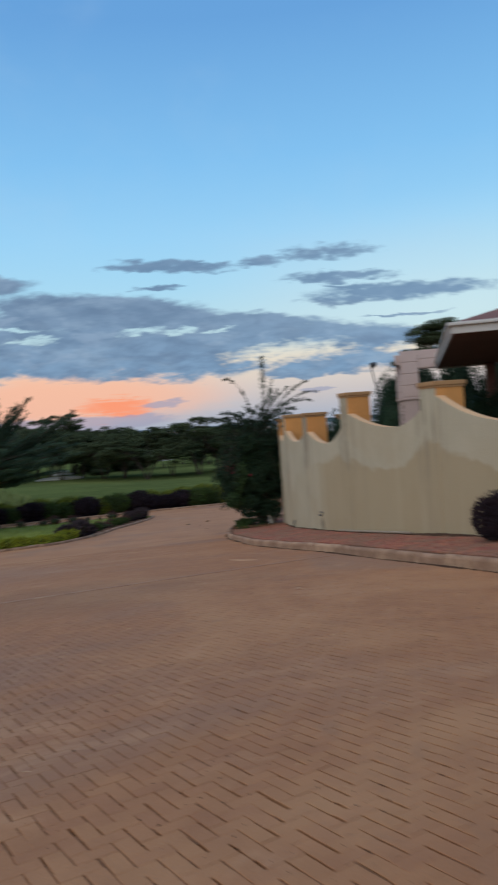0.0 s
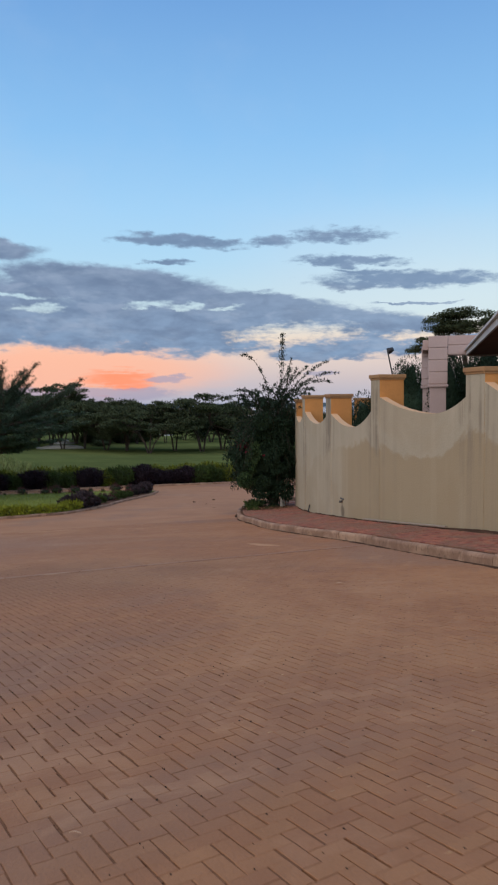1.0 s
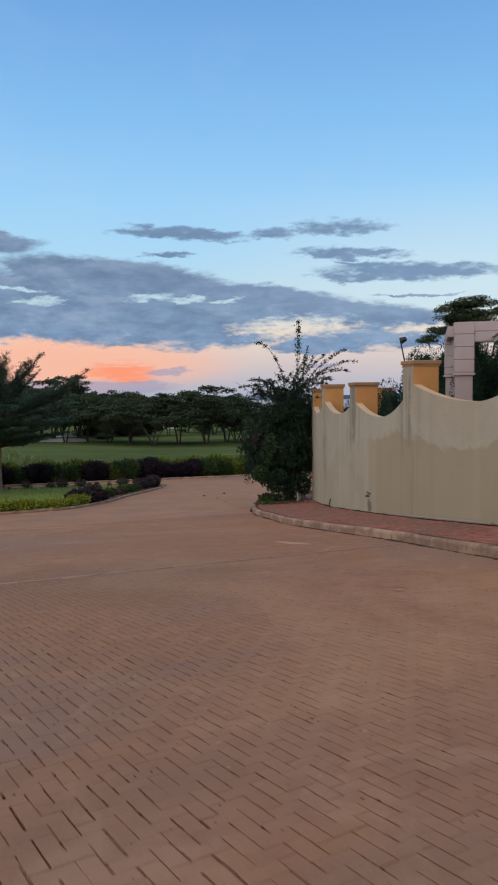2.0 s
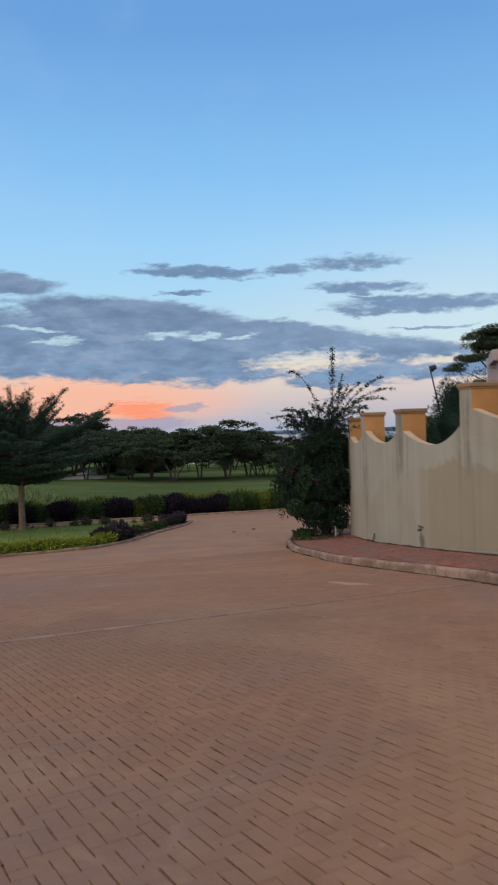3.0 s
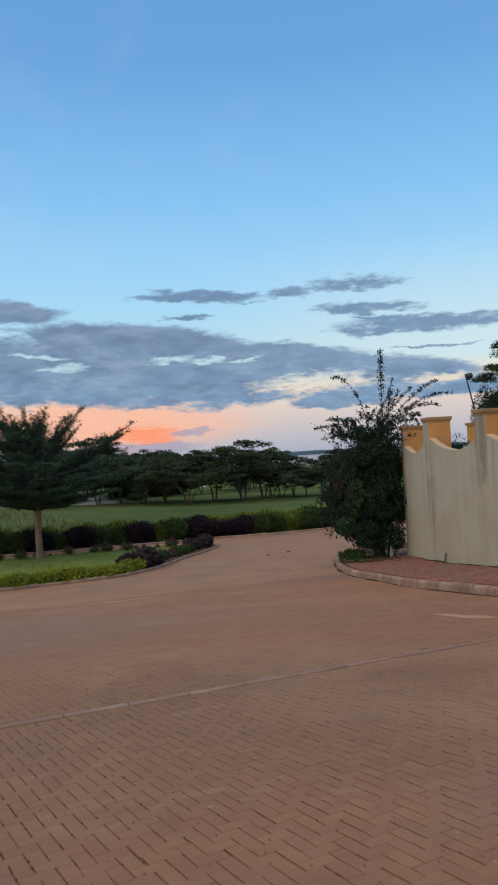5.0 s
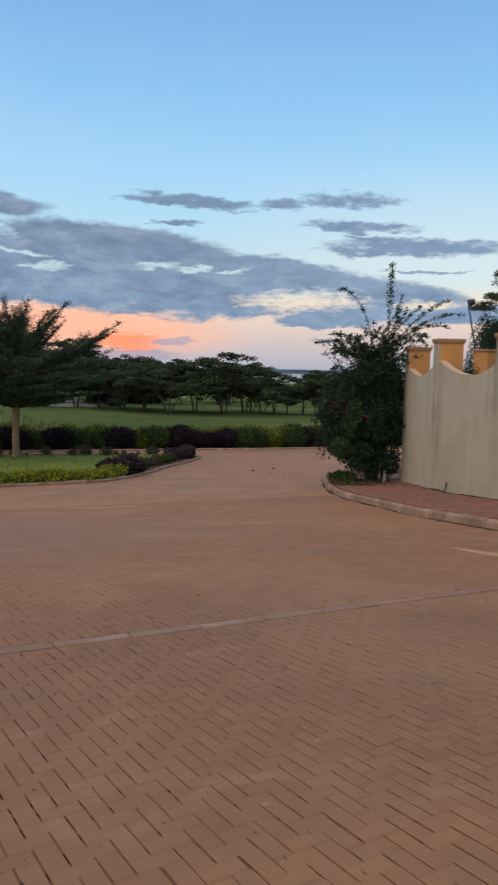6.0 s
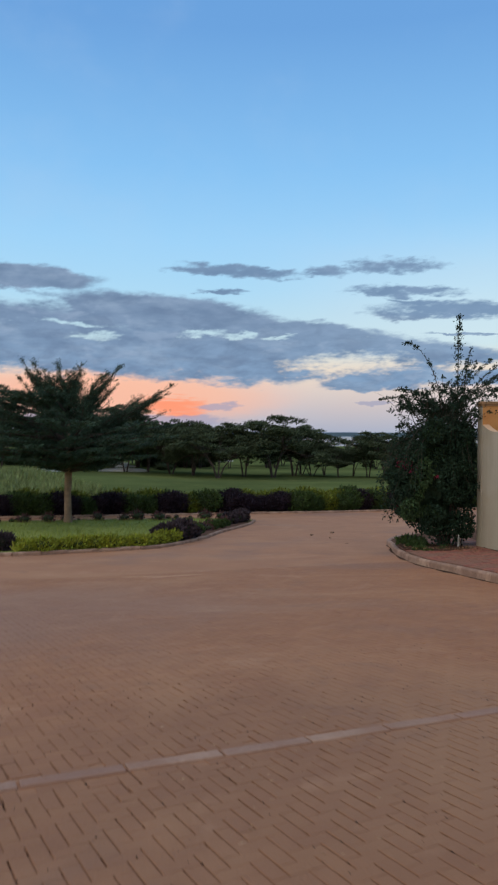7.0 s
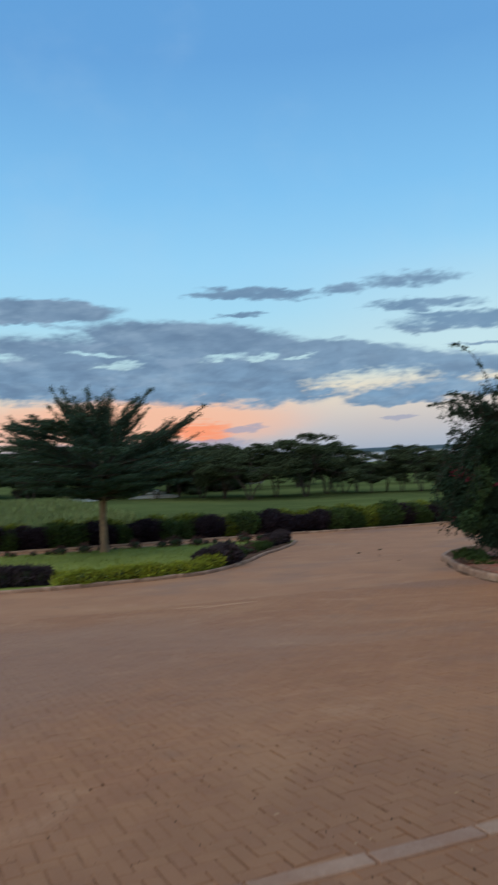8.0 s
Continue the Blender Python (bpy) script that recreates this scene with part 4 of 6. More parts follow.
def broad_tree(name, seed, label, height=9.4, fork=2.75, spread=5.6, bark=BARK):
    """A broad tree: a straight stem, limbs that carry wide level tiers of leaf, and feathery plumes rising out of them."""
    rng = np.random.default_rng(seed)
    ob = thing(name, None, label, "tree")
    trunk = [(0, 0, -0.2, 0.29), (0.02, 0, 0.35, 0.21), (0.0, 0.02, fork * 0.55, 0.185), (0.03, 0, fork - 0.15, 0.2), (0.05, 0.02, fork + 0.35, 0.17), (0.06, 0.03, fork + 1.8, 0.11),
             (-0.03, 0.0, height * 0.66, 0.06), (0.03, 0, height * 0.8, 0.02)]
    part("trunk", mesh("trunk", *tubes([trunk], 12), bark), None, ob)
    limbs, pts, aims, fine, fine_aims = [], [], [], [], []

    def limb(a, reach, z0, z1, bow, thick, full, sweep=0.0, airy=False, bare=0.12):
        """One limb from the stem at height z0 out to reach at height z1, feathered with side twigs."""
        bend = rng.uniform(-0.22, 0.22) + sweep
        path = []
        for i in range(9):
            t = i / 8
            b = a + bend * t
            path.append((reach * t * math.cos(b), reach * t * math.sin(b), z0 + (z1 - z0) * t ** bow + rng.normal() * 0.025, thick * (1 - t) ** 0.8 + 0.005))
        limbs.append(path)
        q = np.array(path)[:, :3]
        long = math.hypot(reach, z1 - z0)
        for _ in range(int(long * full)):
            t = rng.uniform(bare, 1.0)
            i = min(7, int(t * 8))
            at = q[i] + (q[i + 1] - q[i]) * (t * 8 - i)
            ahead = (q[i + 1] - q[i]) / np.linalg.norm(q[i + 1] - q[i])
            side = np.cross(ahead, (0, 0, 1.0))
            side /= np.linalg.norm(side) + 1e-6
            side = side * rng.choice((-1, 1)) + rng.normal(size=3) * (0.35, 0.35, 0.25 if airy else 0.08)
            ln = rng.uniform(0.3, 1.0) * ((1.45 * (1 - t) ** 0.75 + 0.28) if airy else (1.4 - 0.7 * t))
            way = side * rng.uniform(0.4, 1.1) + ahead * (0.9 if airy else 0.75) + (0, 0, 0.15 if airy else 0.0)
            way /= np.linalg.norm(way)
            tip = at + way * ln
            limbs.append([(*at, 0.010), (*tip, 0.003)])
            m = int(10 + 40 * ln)
            s = rng.uniform(0.05, 1.05, (m, 1))
            (fine if airy else pts).append(at + (tip - at) * s + rng.normal(size=(m, 3)) * ((0.07, 0.07, 0.05) if airy else (0.10, 0.10, 0.04)))
            (fine_aims if airy else aims).append(np.tile(way * 0.9 + (0, 0, 0.12), (m, 1)))

    # level tiers: height on the stem, reach, lift of the limb's end, how many
    for z, reach, lift, count in ((0.05, 0.5, 0.55, 10), (0.35, 0.8, 0.65, 14), (0.75, 0.98, 0.75, 15), (1.25, 1.06, 0.8, 15), (1.75, 1.06, 1.0, 14), (2.3, 1.05, 1.2, 13), (2.8, 1.0, 1.25, 12), (3.2, 0.92, 1.15, 12)):
        for k in range(count):
            a = 6.283 * (k + rng.uniform(-0.3, 0.3)) / count + z * 2.3
            # the upper tiers leave a notch on the east side
            if z > 2.2 and math.cos(a - radians(-9)) > (0.45 if z < 2.5 else 0.1):
                continue
            limb(a, spread * reach * rng.uniform(0.72, 1.06), fork + z, fork + z + lift * rng.uniform(0.7, 1.15), 0.9, 0.07, 5.2 if z < 2.4 else 7.0, 0.0, False, 0.26 if z < 1.5 else 0.36 + 0.09 * (z - 1.5))
    # plumes: bearing, reach and top, above where they leave the stem
    for bearing, reach, top, start, bow in ((283, 2.4, 8.85, 5.0, 1.1), (266, 1.9, 8.75, 5.2, 0.9), (300, 1.4, 8.3, 5.2, 0.9), (310, 0.6, 8.8, 5.4, 0.8), (100, 0.75, 8.75, 5.4, 0.8), (190, 0.8, 8.2, 5.2, 0.8),
                                            (99, 2.9, 8.75, 5.4, 1.1), (112, 2.3, 8.3, 5.4, 1.0), (95, 2.7, 7.7, 5.2, 1.3), (275, 2.2, 8.3, 5.0, 1.0), (288, 2.6, 7.9, 5.0, 1.1), (240, 1.0, 7.9, 5.0, 0.9), (350, 0.9, 8.0, 5.0, 0.9)):
        limb(radians(90 - bearing), reach, start, top, bow, 0.035, 13, rng.uniform(-0.25, 0.25), True)
        for _ in range(3):
            limb(radians(90 - bearing + rng.uniform(-38, 38)), reach * rng.uniform(0.55, 0.95), start + 0.2, top - rng.uniform(0.4, 1.5), bow, 0.025, 11, rng.uniform(-0.3, 0.3), True)
    # low plumes lifting off the ends of the tiers
    for bearing, reach, top, start in ((103, 5.8, 7.7, 4.7), (99, 5.5, 7.2, 4.7), (108, 5.2, 7.3, 4.6), (97, 4.9, 7.0, 4.6), (95, 3.9, 6.9, 4.6), (110, 3.7, 6.8, 4.5), (101, 4.3, 7.1, 4.6), (112, 4.9, 6.9, 4.5), (90, 4.7, 6.6, 4.4), (106, 5.4, 6.2, 4.0), (286, 5.5, 7.1, 4.6), (275, 4.6, 7.3, 4.6), (262, 5.7, 6.8, 4.4), (296, 4.9, 7.2, 4.6), (30, 4.6, 7.0, 4.4), (170, 4.8, 6.9, 4.3), (215, 4.6, 7.0, 4.3)):
        limb(radians(90 - bearing), reach, start, top, 1.4, 0.06, 9, 0.0, True)
    part("branch", mesh("branch", *tubes(limbs, 4), DARK_BARK), None, ob)
    part("crown", join_mesh("crown", [leaves(rng, np.concatenate(pts), 0.13, np.concatenate(aims), 0.55, 0.42), leaves(rng, np.concatenate(fine), 0.085, np.concatenate(fine_aims), 0.3, 0.42)], LEAF_TREE), None, ob)
    return ob


island_tree = broad_tree("shade_tree", 21, "broad tiered dark green shade tree standing in the island bed")
island_tree.matrix_basis = Matrix.Translation(spot(10.45, 36.3, 0.08))


def acacia(seed, height, width, label, low=0.66, dome=0.3, leaf=0.28, many=150):
    """A flat-topped tree with several leaning stems."""
    rng = np.random.default_rng(seed)
    ob = thing("acacia_tree", None, label, "tree")
    limbs, pts = [], []
    for k in range(int(rng.integers(2, 5))):
        a = rng.uniform(0, 6.28)
        r = width * rng.uniform(0.12, 0.25)
        top = height * rng.uniform(0.4, 0.55)
        x1, y1 = r * math.cos(a), r * math.sin(a)
        limbs.append([(0.12 * math.cos(a), 0.12 * math.sin(a), -0.3, 0.13), (x1 * 0.4, y1 * 0.4, top * 0.5, 0.10), (x1, y1, top, 0.07)])
        for j in range(11):
            b = a + rng.uniform(-1.7, 1.7)
            q = rng.uniform(0.35, 1.0) * width * 0.5
            x2, y2, z2 = x1 + (q - r * 0.4) * math.cos(b), y1 + (q - r * 0.4) * math.sin(b), height * (rng.uniform(low, 0.99) - dome * (2 * q / width) ** 2)
            limbs.append([(x1, y1, top, 0.07), ((x1 + x2) / 2, (y1 + y2) / 2, top + (z2 - top) * 0.65, 0.045), (x2, y2, z2, 0.015)])
            for _ in range(3):
                c = np.array((x2, y2, z2)) + rng.normal(size=3) * (0.8, 0.8, 0.28)
                p, d = cloud_points(rng, many, c, (rng.uniform(0.6, 1.4), rng.uniform(0.6, 1.4), rng.uniform(0.16, 0.4)), 0.2)
                pts.append(p)
    part("trunk", mesh("trunk", *tubes(limbs, 5), DARK_BARK), None, ob)
    part("crown", join_mesh("crown", [leaves(rng, np.concatenate(pts), leaf, None, 0.5, 0.6)], LEAF_FAR), None, ob)
    return ob


ACACIAS = [acacia(31, 9.0, 9.5, "dark flat-topped acacia tree on the far lawn", 0.54, 0.26), acacia(32, 9.0, 8.0, "dark flat-topped acacia tree on the far lawn", 0.54, 0.26),
           acacia(33, 9.0, 11.0, "dark flat-topped acacia tree on the far lawn", 0.54, 0.26), acacia(34, 9.0, 7.5, "dark flat-topped acacia tree on the far lawn", 0.54, 0.26)]
# bearing in degrees from the y axis, distance and height
GROVE = [(12.6, 150, 14.0), (18.9, 128, 10.4), (20.8, 112, 8.5), (22.9, 118, 9.9), (25.2, 116, 10.7), (26.8, 122, 9.6), (28.2, 125, 6.6), (30.3, 120, 6.1), (29.2, 138, 6.7), (31.4, 132, 6.5), (27.4, 140, 8.0), (32.6, 125, 8.3), (34.0, 122, 8.6),
         (35.2, 128, 8.0), (36.6, 130, 7.6), (39.0, 125, 8.0), (41.5, 130, 8.0), (18.8, 120, 9.2), (17.1, 125, 10.0), (15.3, 132, 10.4), (13.6, 130, 10.0), (11.6, 140, 11.0),
         (9.4, 130, 11.0), (6.8, 125, 11.0), (4.2, 120, 11.0), (1.6, 125, 11.0), (-1.5, 122, 11), (-5, 125, 11)]
random.seed(11)
for k in range(44):
    bearing = random.uniform(-6, 26)
    GROVE.append((bearing, random.uniform(150, 210), random.uniform(9, 11.5) * (0.8 if 18 < bearing < 22.5 else 1.0)))
for k in range(7):
    GROVE.append((random.uniform(33, 44), random.uniform(170, 220), random.uniform(6.0, 7.5)))
used = set()
for i, (bearing, far, tall) in enumerate(GROVE):
    proto = ACACIAS[i % 4]
    x, y = 3.8 + far * math.sin(radians(bearing)), -4.6 + far * math.cos(radians(bearing))
    m = Matrix.Translation(spot(x, y, -0.15)) @ pose(0, 0, 0, 0, 0, random.uniform(0, 360))
    ob = copy_thing(proto, m) if proto in used else proto
    used.add(proto)
    s = tall / 9.0
    ob.matrix_basis = m @ Matrix.Diagonal((s * random.uniform(0.95, 1.2), s * random.uniform(0.95, 1.2), s * random.uniform(0.94, 1.02), 1))
    tagged(ob, group="far grove")

# made-up dark bushes stand in for the shade beneath the far grove
thicket = shrub("thicket_bush", 91, LEAF_DARK, 900, (3.4, 2.4, 1.2), 0.32, "added dark bush standing in for shade under the far trees", "bush")
scatter(thicket, [(3.8 + d * math.sin(radians(b)), -4.6 + d * math.cos(radians(b)), random.uniform(0.7, 1.35), random.uniform(0, 360), -0.1)
                  for b, d in [(random.uniform(-6, 22), random.uniform(128, 185)) for _ in range(15)] + [(random.uniform(22, 45), random.uniform(190, 240)) for _ in range(6)]], "far thicket")

# sand bunkers on the lawn
for x, y, w, d in ((20.2, 118, 3.6, 3.0), (40.4, 148, 2.6, 2.0), (45, 176, 3.2, 2.0), (97, 238, 4.5, 2.5), (34, 124, 4.5, 2.0)):
    verts, faces = [(0, 0, 0.66)], []
    for ring, (r, z) in enumerate(((0.6, 0.62), (0.9, 0.42), (1.0, 0.0))):
        for k in range(28):
            a = 2 * math.pi * k / 28
            q = r * (1 + 0.12 * math.sin(3 * a + x))
            verts.append((q * w * math.cos(a), q * d * math.sin(a), z))
    for k in range(28):
        faces.append((0, 1 + k, 1 + (k + 1) % 28))
        for ring in (0, 1):
            a = 1 + ring * 28
            faces.append((a + k, a + 28 + k, a + 28 + (k + 1) % 28, a + (k + 1) % 28))
    bunker = part("sand_bunker", mesh("sand_bunker", verts, faces, SAND))
    bunker.location = spot(x, y, -0.05)
    tagged(bunker, "pale sand bunker set into the lawn", "bunker", kind="structure")

# tall pale grass behind the hedge
rng = np.random.default_rng(41)
sheets = []
for x0, x1, y0, y1, n, tall in ((2, 17, 56, 72, 12000, 0.95), (4, 17, 72, 104, 9000, 1.3), (2.5, 13, 44.8, 56, 9000, 0.8), (16.6, 18.6, 44.3, 45.8, 900, 1.25), (13.5, 16, 44.6, 47, 700, 0.95), (19, 33, 44.4, 46, 1800, 0.6)):
    pts = np.c_[rng.uniform(x0, x1, n), rng.uniform(y0, y1, n)]
    clump = np.sin(pts[:, 0] * 1.3 + 2 * np.sin(pts[:, 1] * 0.7)) + np.sin(pts[:, 1] * 1.1 + 1.5 * np.sin(pts[:, 0] * 0.9))
    pts = pts[clump + rng.normal(0, 0.6, n) > -0.6]
    base = np.c_[pts, land(pts[:, 0], pts[:, 1]) + 0.08]
    sheets.append(leaves(rng, base, tall, np.tile((0, 0, 1.1), (len(base), 1)), 0, 0.07))
tuft = part("tall_grass", join_mesh("tall_grass", sheets, STRAW))
tagged(tuft, "tall pale unmown grass behind the hedge", "grass", kind="stuff")


def creeper():
    """A big flowering creeper heaped against the wall's end, overhanging the kerb corner, with long arching sprays."""
    rng = np.random.default_rng(52)
    ob = thing("bougainvillea", None, "overgrown dark green bougainvillea with pink flowers against the wall end", "bush")
    lean = np.array((-0.79, 0.62, 0.0))
    stems = [[(0.1 * math.cos(a), 0.1 * math.sin(a), -0.3, 0.06), (0.3 * math.cos(a), 0.3 * math.sin(a), 1.4, 0.045), (0.6 * math.cos(a), 0.6 * math.sin(a), 3.6, 0.02)]
             for a in np.linspace(0, 5.6, 8)]
    # centre along the overhang, height, then radii
    lumps = [(lean * u + (0, 0, z), r) for u, z, r in ((-0.1, 1.5, (0.95, 0.85, 1.5)), (0.0, 2.9, (1.1, 1.05, 1.5)), (0.1, 3.2, (0.95, 0.95, 0.85)), (0.62, 2.6, (0.95, 0.9, 1.05)),
                                                     (1.05, 2.15, (0.7, 0.75, 0.75)), (0.4, 3.05, (0.85, 0.85, 0.8)), (-0.3, 3.45, (0.72, 0.72, 0.7)), (0.9, 1.6, (0.8, 0.8, 0.65)))]
    base = len(lumps)
    for k in range(46):
        a, z = rng.uniform(0, 6.28), rng.uniform(0.8, 4.15)
        grow = 1.25 if 1.4 < z < 3.4 else 0.9
        c = lean * (0.45 if 1.3 < z < 3.5 else 0.1) + np.array((math.cos(a), math.sin(a), 0)) * rng.uniform(0.75, 1.1) * grow + (0, 0, z)
        if c[0] * 0.93 - c[1] * 0.36 > 0.95:
            continue
        lumps.append((c, rng.uniform(0.2, 0.5, 3)))
    chunks, lit_side = [], []
    for i, (c, r) in enumerate(lumps):
        p, d = cloud_points(rng, 3000 if i < base else 560, c, r, 0.62)
        over = np.clip(p @ lean - 0.2, 0, 3)
        keep = p[:, 2] > 0.12 + 0.75 * over
        # some lumps on the overhanging side get the lighter leaf, as if better lit
        (lit_side if i % 3 == 2 and c @ lean > 0.2 else chunks).append(leaves(rng, p[keep], 0.098, d[keep] * 0.6 + (0, 0, -0.5), 0, 0.6))
    bm = bmesh.new()
    bmesh.ops.create_icosphere(bm, subdivisions=4, radius=1.0)
    for v in bm.verts:
        k = 0.80 + 0.25 * noise.noise(v.co * 2.3)
        wide = 1.0 if v.co.z > -0.3 else 0.7
        push = 0.45 * max(0.0, 1 - (v.co.z / 0.75) ** 2)
        v.co = Vector((v.co.x * k * wide * 1.05 + lean[0] * push, v.co.y * k * 0.95 * wide + lean[1] * push, 2.25 + v.co.z * 2.0 * k))
    part("core", bm, LEAF_BOUG, ob)
    sprays, spray_pts, spray_aims = [], [], []

    def spray(a, out, up, z0, sag, n, loose, thick=0.014, start=0.4, bow=0.75, shift=0.0):
        """One arching shoot with leaves in tufts along it."""
        path = []
        wave = rng.uniform(0, 6.28)
        for i in range(10):
            t = i / 9
            q = start + out * t
            b = a + 0.06 * math.sin(wave + 4 * t)
            path.append((q * math.cos(b) + lean[0] * shift, q * math.sin(b) + lean[1] * shift, z0 + up * t ** bow - sag * t * t * t, thick * (1 - t) + 0.003))
        sprays.append(path)
        q = np.array(path)[:, :3]
        nodes = rng.uniform(0.02, 1, max(6, n // 5)) ** 0.85
        s = 9 * np.clip(rng.choice(nodes, n) + rng.normal(0, 0.006, n), 0, 0.999)
        i = np.minimum(8, s.astype(int))
        spread = loose * (1.15 - s / 9)[:, None] + 0.022
        spray_pts.append(q[i] + (q[i + 1] - q[i]) * (s - i)[:, None] + rng.normal(size=(n, 3)) * spread)
        ahead = q[i + 1] - q[i]
        spray_aims.append(ahead / np.linalg.norm(ahead, axis=1, keepdims=True) * 0.5)

    # one tall leader, a lesser one, then arching shoots to both sides and a ragged dome of shorter ones
    east, west = -0.665, 2.476
    spray(-0.44, 0.05, 3.4, 4.75, 0.0, 520, 0.09, 0.02, 0.4)
    spray(-0.44, 0.3, 2.3, 4.65, 0.0, 280, 0.07, 0.016, 0.55)
    for out, up, sag in ((1.1, 2.2, 0.1), (1.5, 2.4, 0.3), (2.3, 2.8, 0.5), (2.8, 2.6, 0.85), (3.0, 2.3, 0.95), (2.4, 1.7, 0.7), (1.9, 1.3, 0.5)):
        spray(-0.44 + rng.uniform(-0.25, 0.25), out, up, 4.5, sag, int(110 + 80 * out), 0.035, 0.012, rng.uniform(-0.2, 0.5))
    spray(-0.44 + math.pi, 1.35, 3.3, 4.5, 0.65, 190, 0.03, 0.014, 0.1, 0.5)
    for out, up, sag in ((1.2, 1.9, 0.5), (1.6, 1.7, 0.5), (1.9, 1.5, 0.6), (1.7, 1.0, 0.5), (2.1, 0.9, 0.5), (1.4, 1.4, 0.5), (2.3, 1.2, 0.6)):
        spray(-0.44 + math.pi + rng.uniform(-0.3, 0.3), out, up, rng.uniform(4.1, 4.6), sag, int(90 + 80 * out), 0.032, 0.012, rng.uniform(-0.2, 0.4))
    for k in range(150):
        spray(rng.uniform(0, 6.28), rng.uniform(0.2, 1.5), rng.uniform(0.6, 1.9), rng.uniform(3.6, 4.5), rng.uniform(0.1, 0.7), 60, 0.03, 0.008, rng.uniform(-0.5, 0.8), 0.8, rng.uniform(-0.4, 0.6))
    # long shoots that hang over the kerb corner
    for k in range(80):
        a = west + rng.uniform(-1.3, 1.3)
        spray(a, rng.uniform(0.5, 1.25), rng.uniform(0.0, 0.5), rng.uniform(1.9, 4.2), rng.uniform(0.7, 1.7), 110, 0.04, 0.01, 0.6, 0.75, rng.uniform(0.2, 0.7))
    for k in range(26):
        a = west + math.pi + rng.uniform(0.5, 1.5) * rng.choice((-1, 1))
        spray(a, rng.uniform(0.3, 0.7), rng.uniform(0.0, 0.3), rng.uniform(1.5, 4.2), rng.uniform(0.6, 1.3), 90, 0.04, 0.01, 0.7)
    chunks.append(leaves(rng, np.concatenate(spray_pts), 0.088, np.concatenate(spray_aims), 0, 0.5))
    part("stem", mesh("stem", *tubes(stems + sprays, 5), DARK_BARK), None, ob)
    part("foliage", join_mesh("foliage", chunks, LEAF_BOUG), None, ob)
    part("young_foliage", join_mesh("young_foliage", lit_side, LEAF_LIT_SIDE), None, ob, "lighter mid-green leaves marking the brighter side")
    for u, v, z, r, n in ((1.35, -0.55, 3.0, (0.34, 0.4, 0.24), 85), (1.0, -0.9, 2.75, (0.2, 0.2, 0.16), 26), (0.25, -1.15, 2.6, (0.12, 0.12, 0.12), 12), (1.5, -0.3, 1.5, (0.2, 0.2, 0.15), 24)):
        c = lean * u + np.array((0.62, 0.79, 0)) * v + (0, 0, z)
        p, d = cloud_points(rng, n, c, r, 0.2)
        tagged(part("flower_cluster", join_mesh("flower_cluster", [leaves(rng, p, 0.09, None, 0, 0.9)], BRACT), None, ob, "cluster of dark pink bracts"), kind="stuff")
    return ob


creeper().location = spot(19.95, 15.8, 0.15)
for k in range(7):
    x, y = 20.2 + 0.11 * k + random.uniform(-0.02, 0.02), 14.5 + random.uniform(-0.05, 0.05)
    bm = bmesh.new()
    box(bm, (-0.012, -0.01, -0.1), (0.012, 0.01, random.uniform(0.35, 0.55)), 0.003)
    st = part("stake", bm, STAKE)
    st.matrix_basis = Matrix.Translation((x - 0.45, y + 0.35 + 0.1 * k, float(land(x, y)) + 0.17)) @ pose(0, 0, 0, random.uniform(-6, 6), random.uniform(-6, 6), 0)
    tagged(st, "short pale wooden stake beside the creeper", "stake", "stakes by the creeper")

pav_bush = shrub("purple_pavement_shrub", 61, LEAF_PURPLE, 4200, (0.5, 0.48, 0.44), 0.075, "round clipped purple shrub on the red pavement")
pav_bush.location = spot(14.28, -4.6, 0.27)

# weeds at the corner of the kerb
weed = shrub("weed_tuft", 63, LEAF_GREEN, 420, (0.4, 0.34, 0.1), 0.13, "low weed tuft on the pavement corner", "weed")
scatter(weed, [(18.85, 15.6, 0.6, 0, 0.17), (19.25, 16.5, 0.75, 40, 0.17), (18.55, 14.8, 0.45, 80, 0.17), (19.9, 17.5, 0.8, 10, 0.17), (20.5, 18.2, 0.9, 60, 0.17), (18.95, 14.6, 0.4, 110, 0.2), (19.5, 15.2, 0.5, 150, 0.2), (19.0, 16.0, 0.95, 20, 0.17), (19.55, 17.0, 1.1, 70, 0.17), (20.1, 17.9, 1.2, 130, 0.17), (18.6, 15.3, 0.7, 200, 0.17)], "weeds")


# earth and dead leaves gathered round the creeper's foot
rng = np.random.default_rng(67)
verts, faces, turns = [], [], 36
for ring, (r, up) in enumerate(((0.0, 0.05), (0.45, 0.045), (0.8, 0.025), (1.0, -0.02))):
    for k in range(turns):
        a = 2 * math.pi * k / turns
        q = r * (1 + 0.16 * math.sin(3 * a + 1) + 0.1 * math.sin(7 * a))
        x, y = 19.6 + q * (1.4 * math.cos(a) - 0.35 * math.sin(a)), 15.7 + q * (1.75 * math.sin(a) + 0.3 * math.cos(a))
        # it stops at the kerb
        x = max(x, float(np.interp(y, [p[1] for p in RIGHT_KERB], [p[0] for p in RIGHT_KERB])) + 0.12)
        verts.append((x, y, float(land(x, y)) + 0.27 + up + rng.normal() * 0.006))
for ring in range(3):
    for k in range(turns):
        a, b = ring * turns + k, ring * turns + (k + 1) % turns
        faces.append((a, b, b + turns, a + turns))
tagged(part("earth_patch", mesh("earth_patch", verts, faces, DIRT_SHADE)), "dark trampled earth under the creeper", "soil", kind="stuff")
pts = np.c_[19.6 + rng.normal(0, 0.85, 800), 14.9 + rng.normal(0, 1.3, 800)]
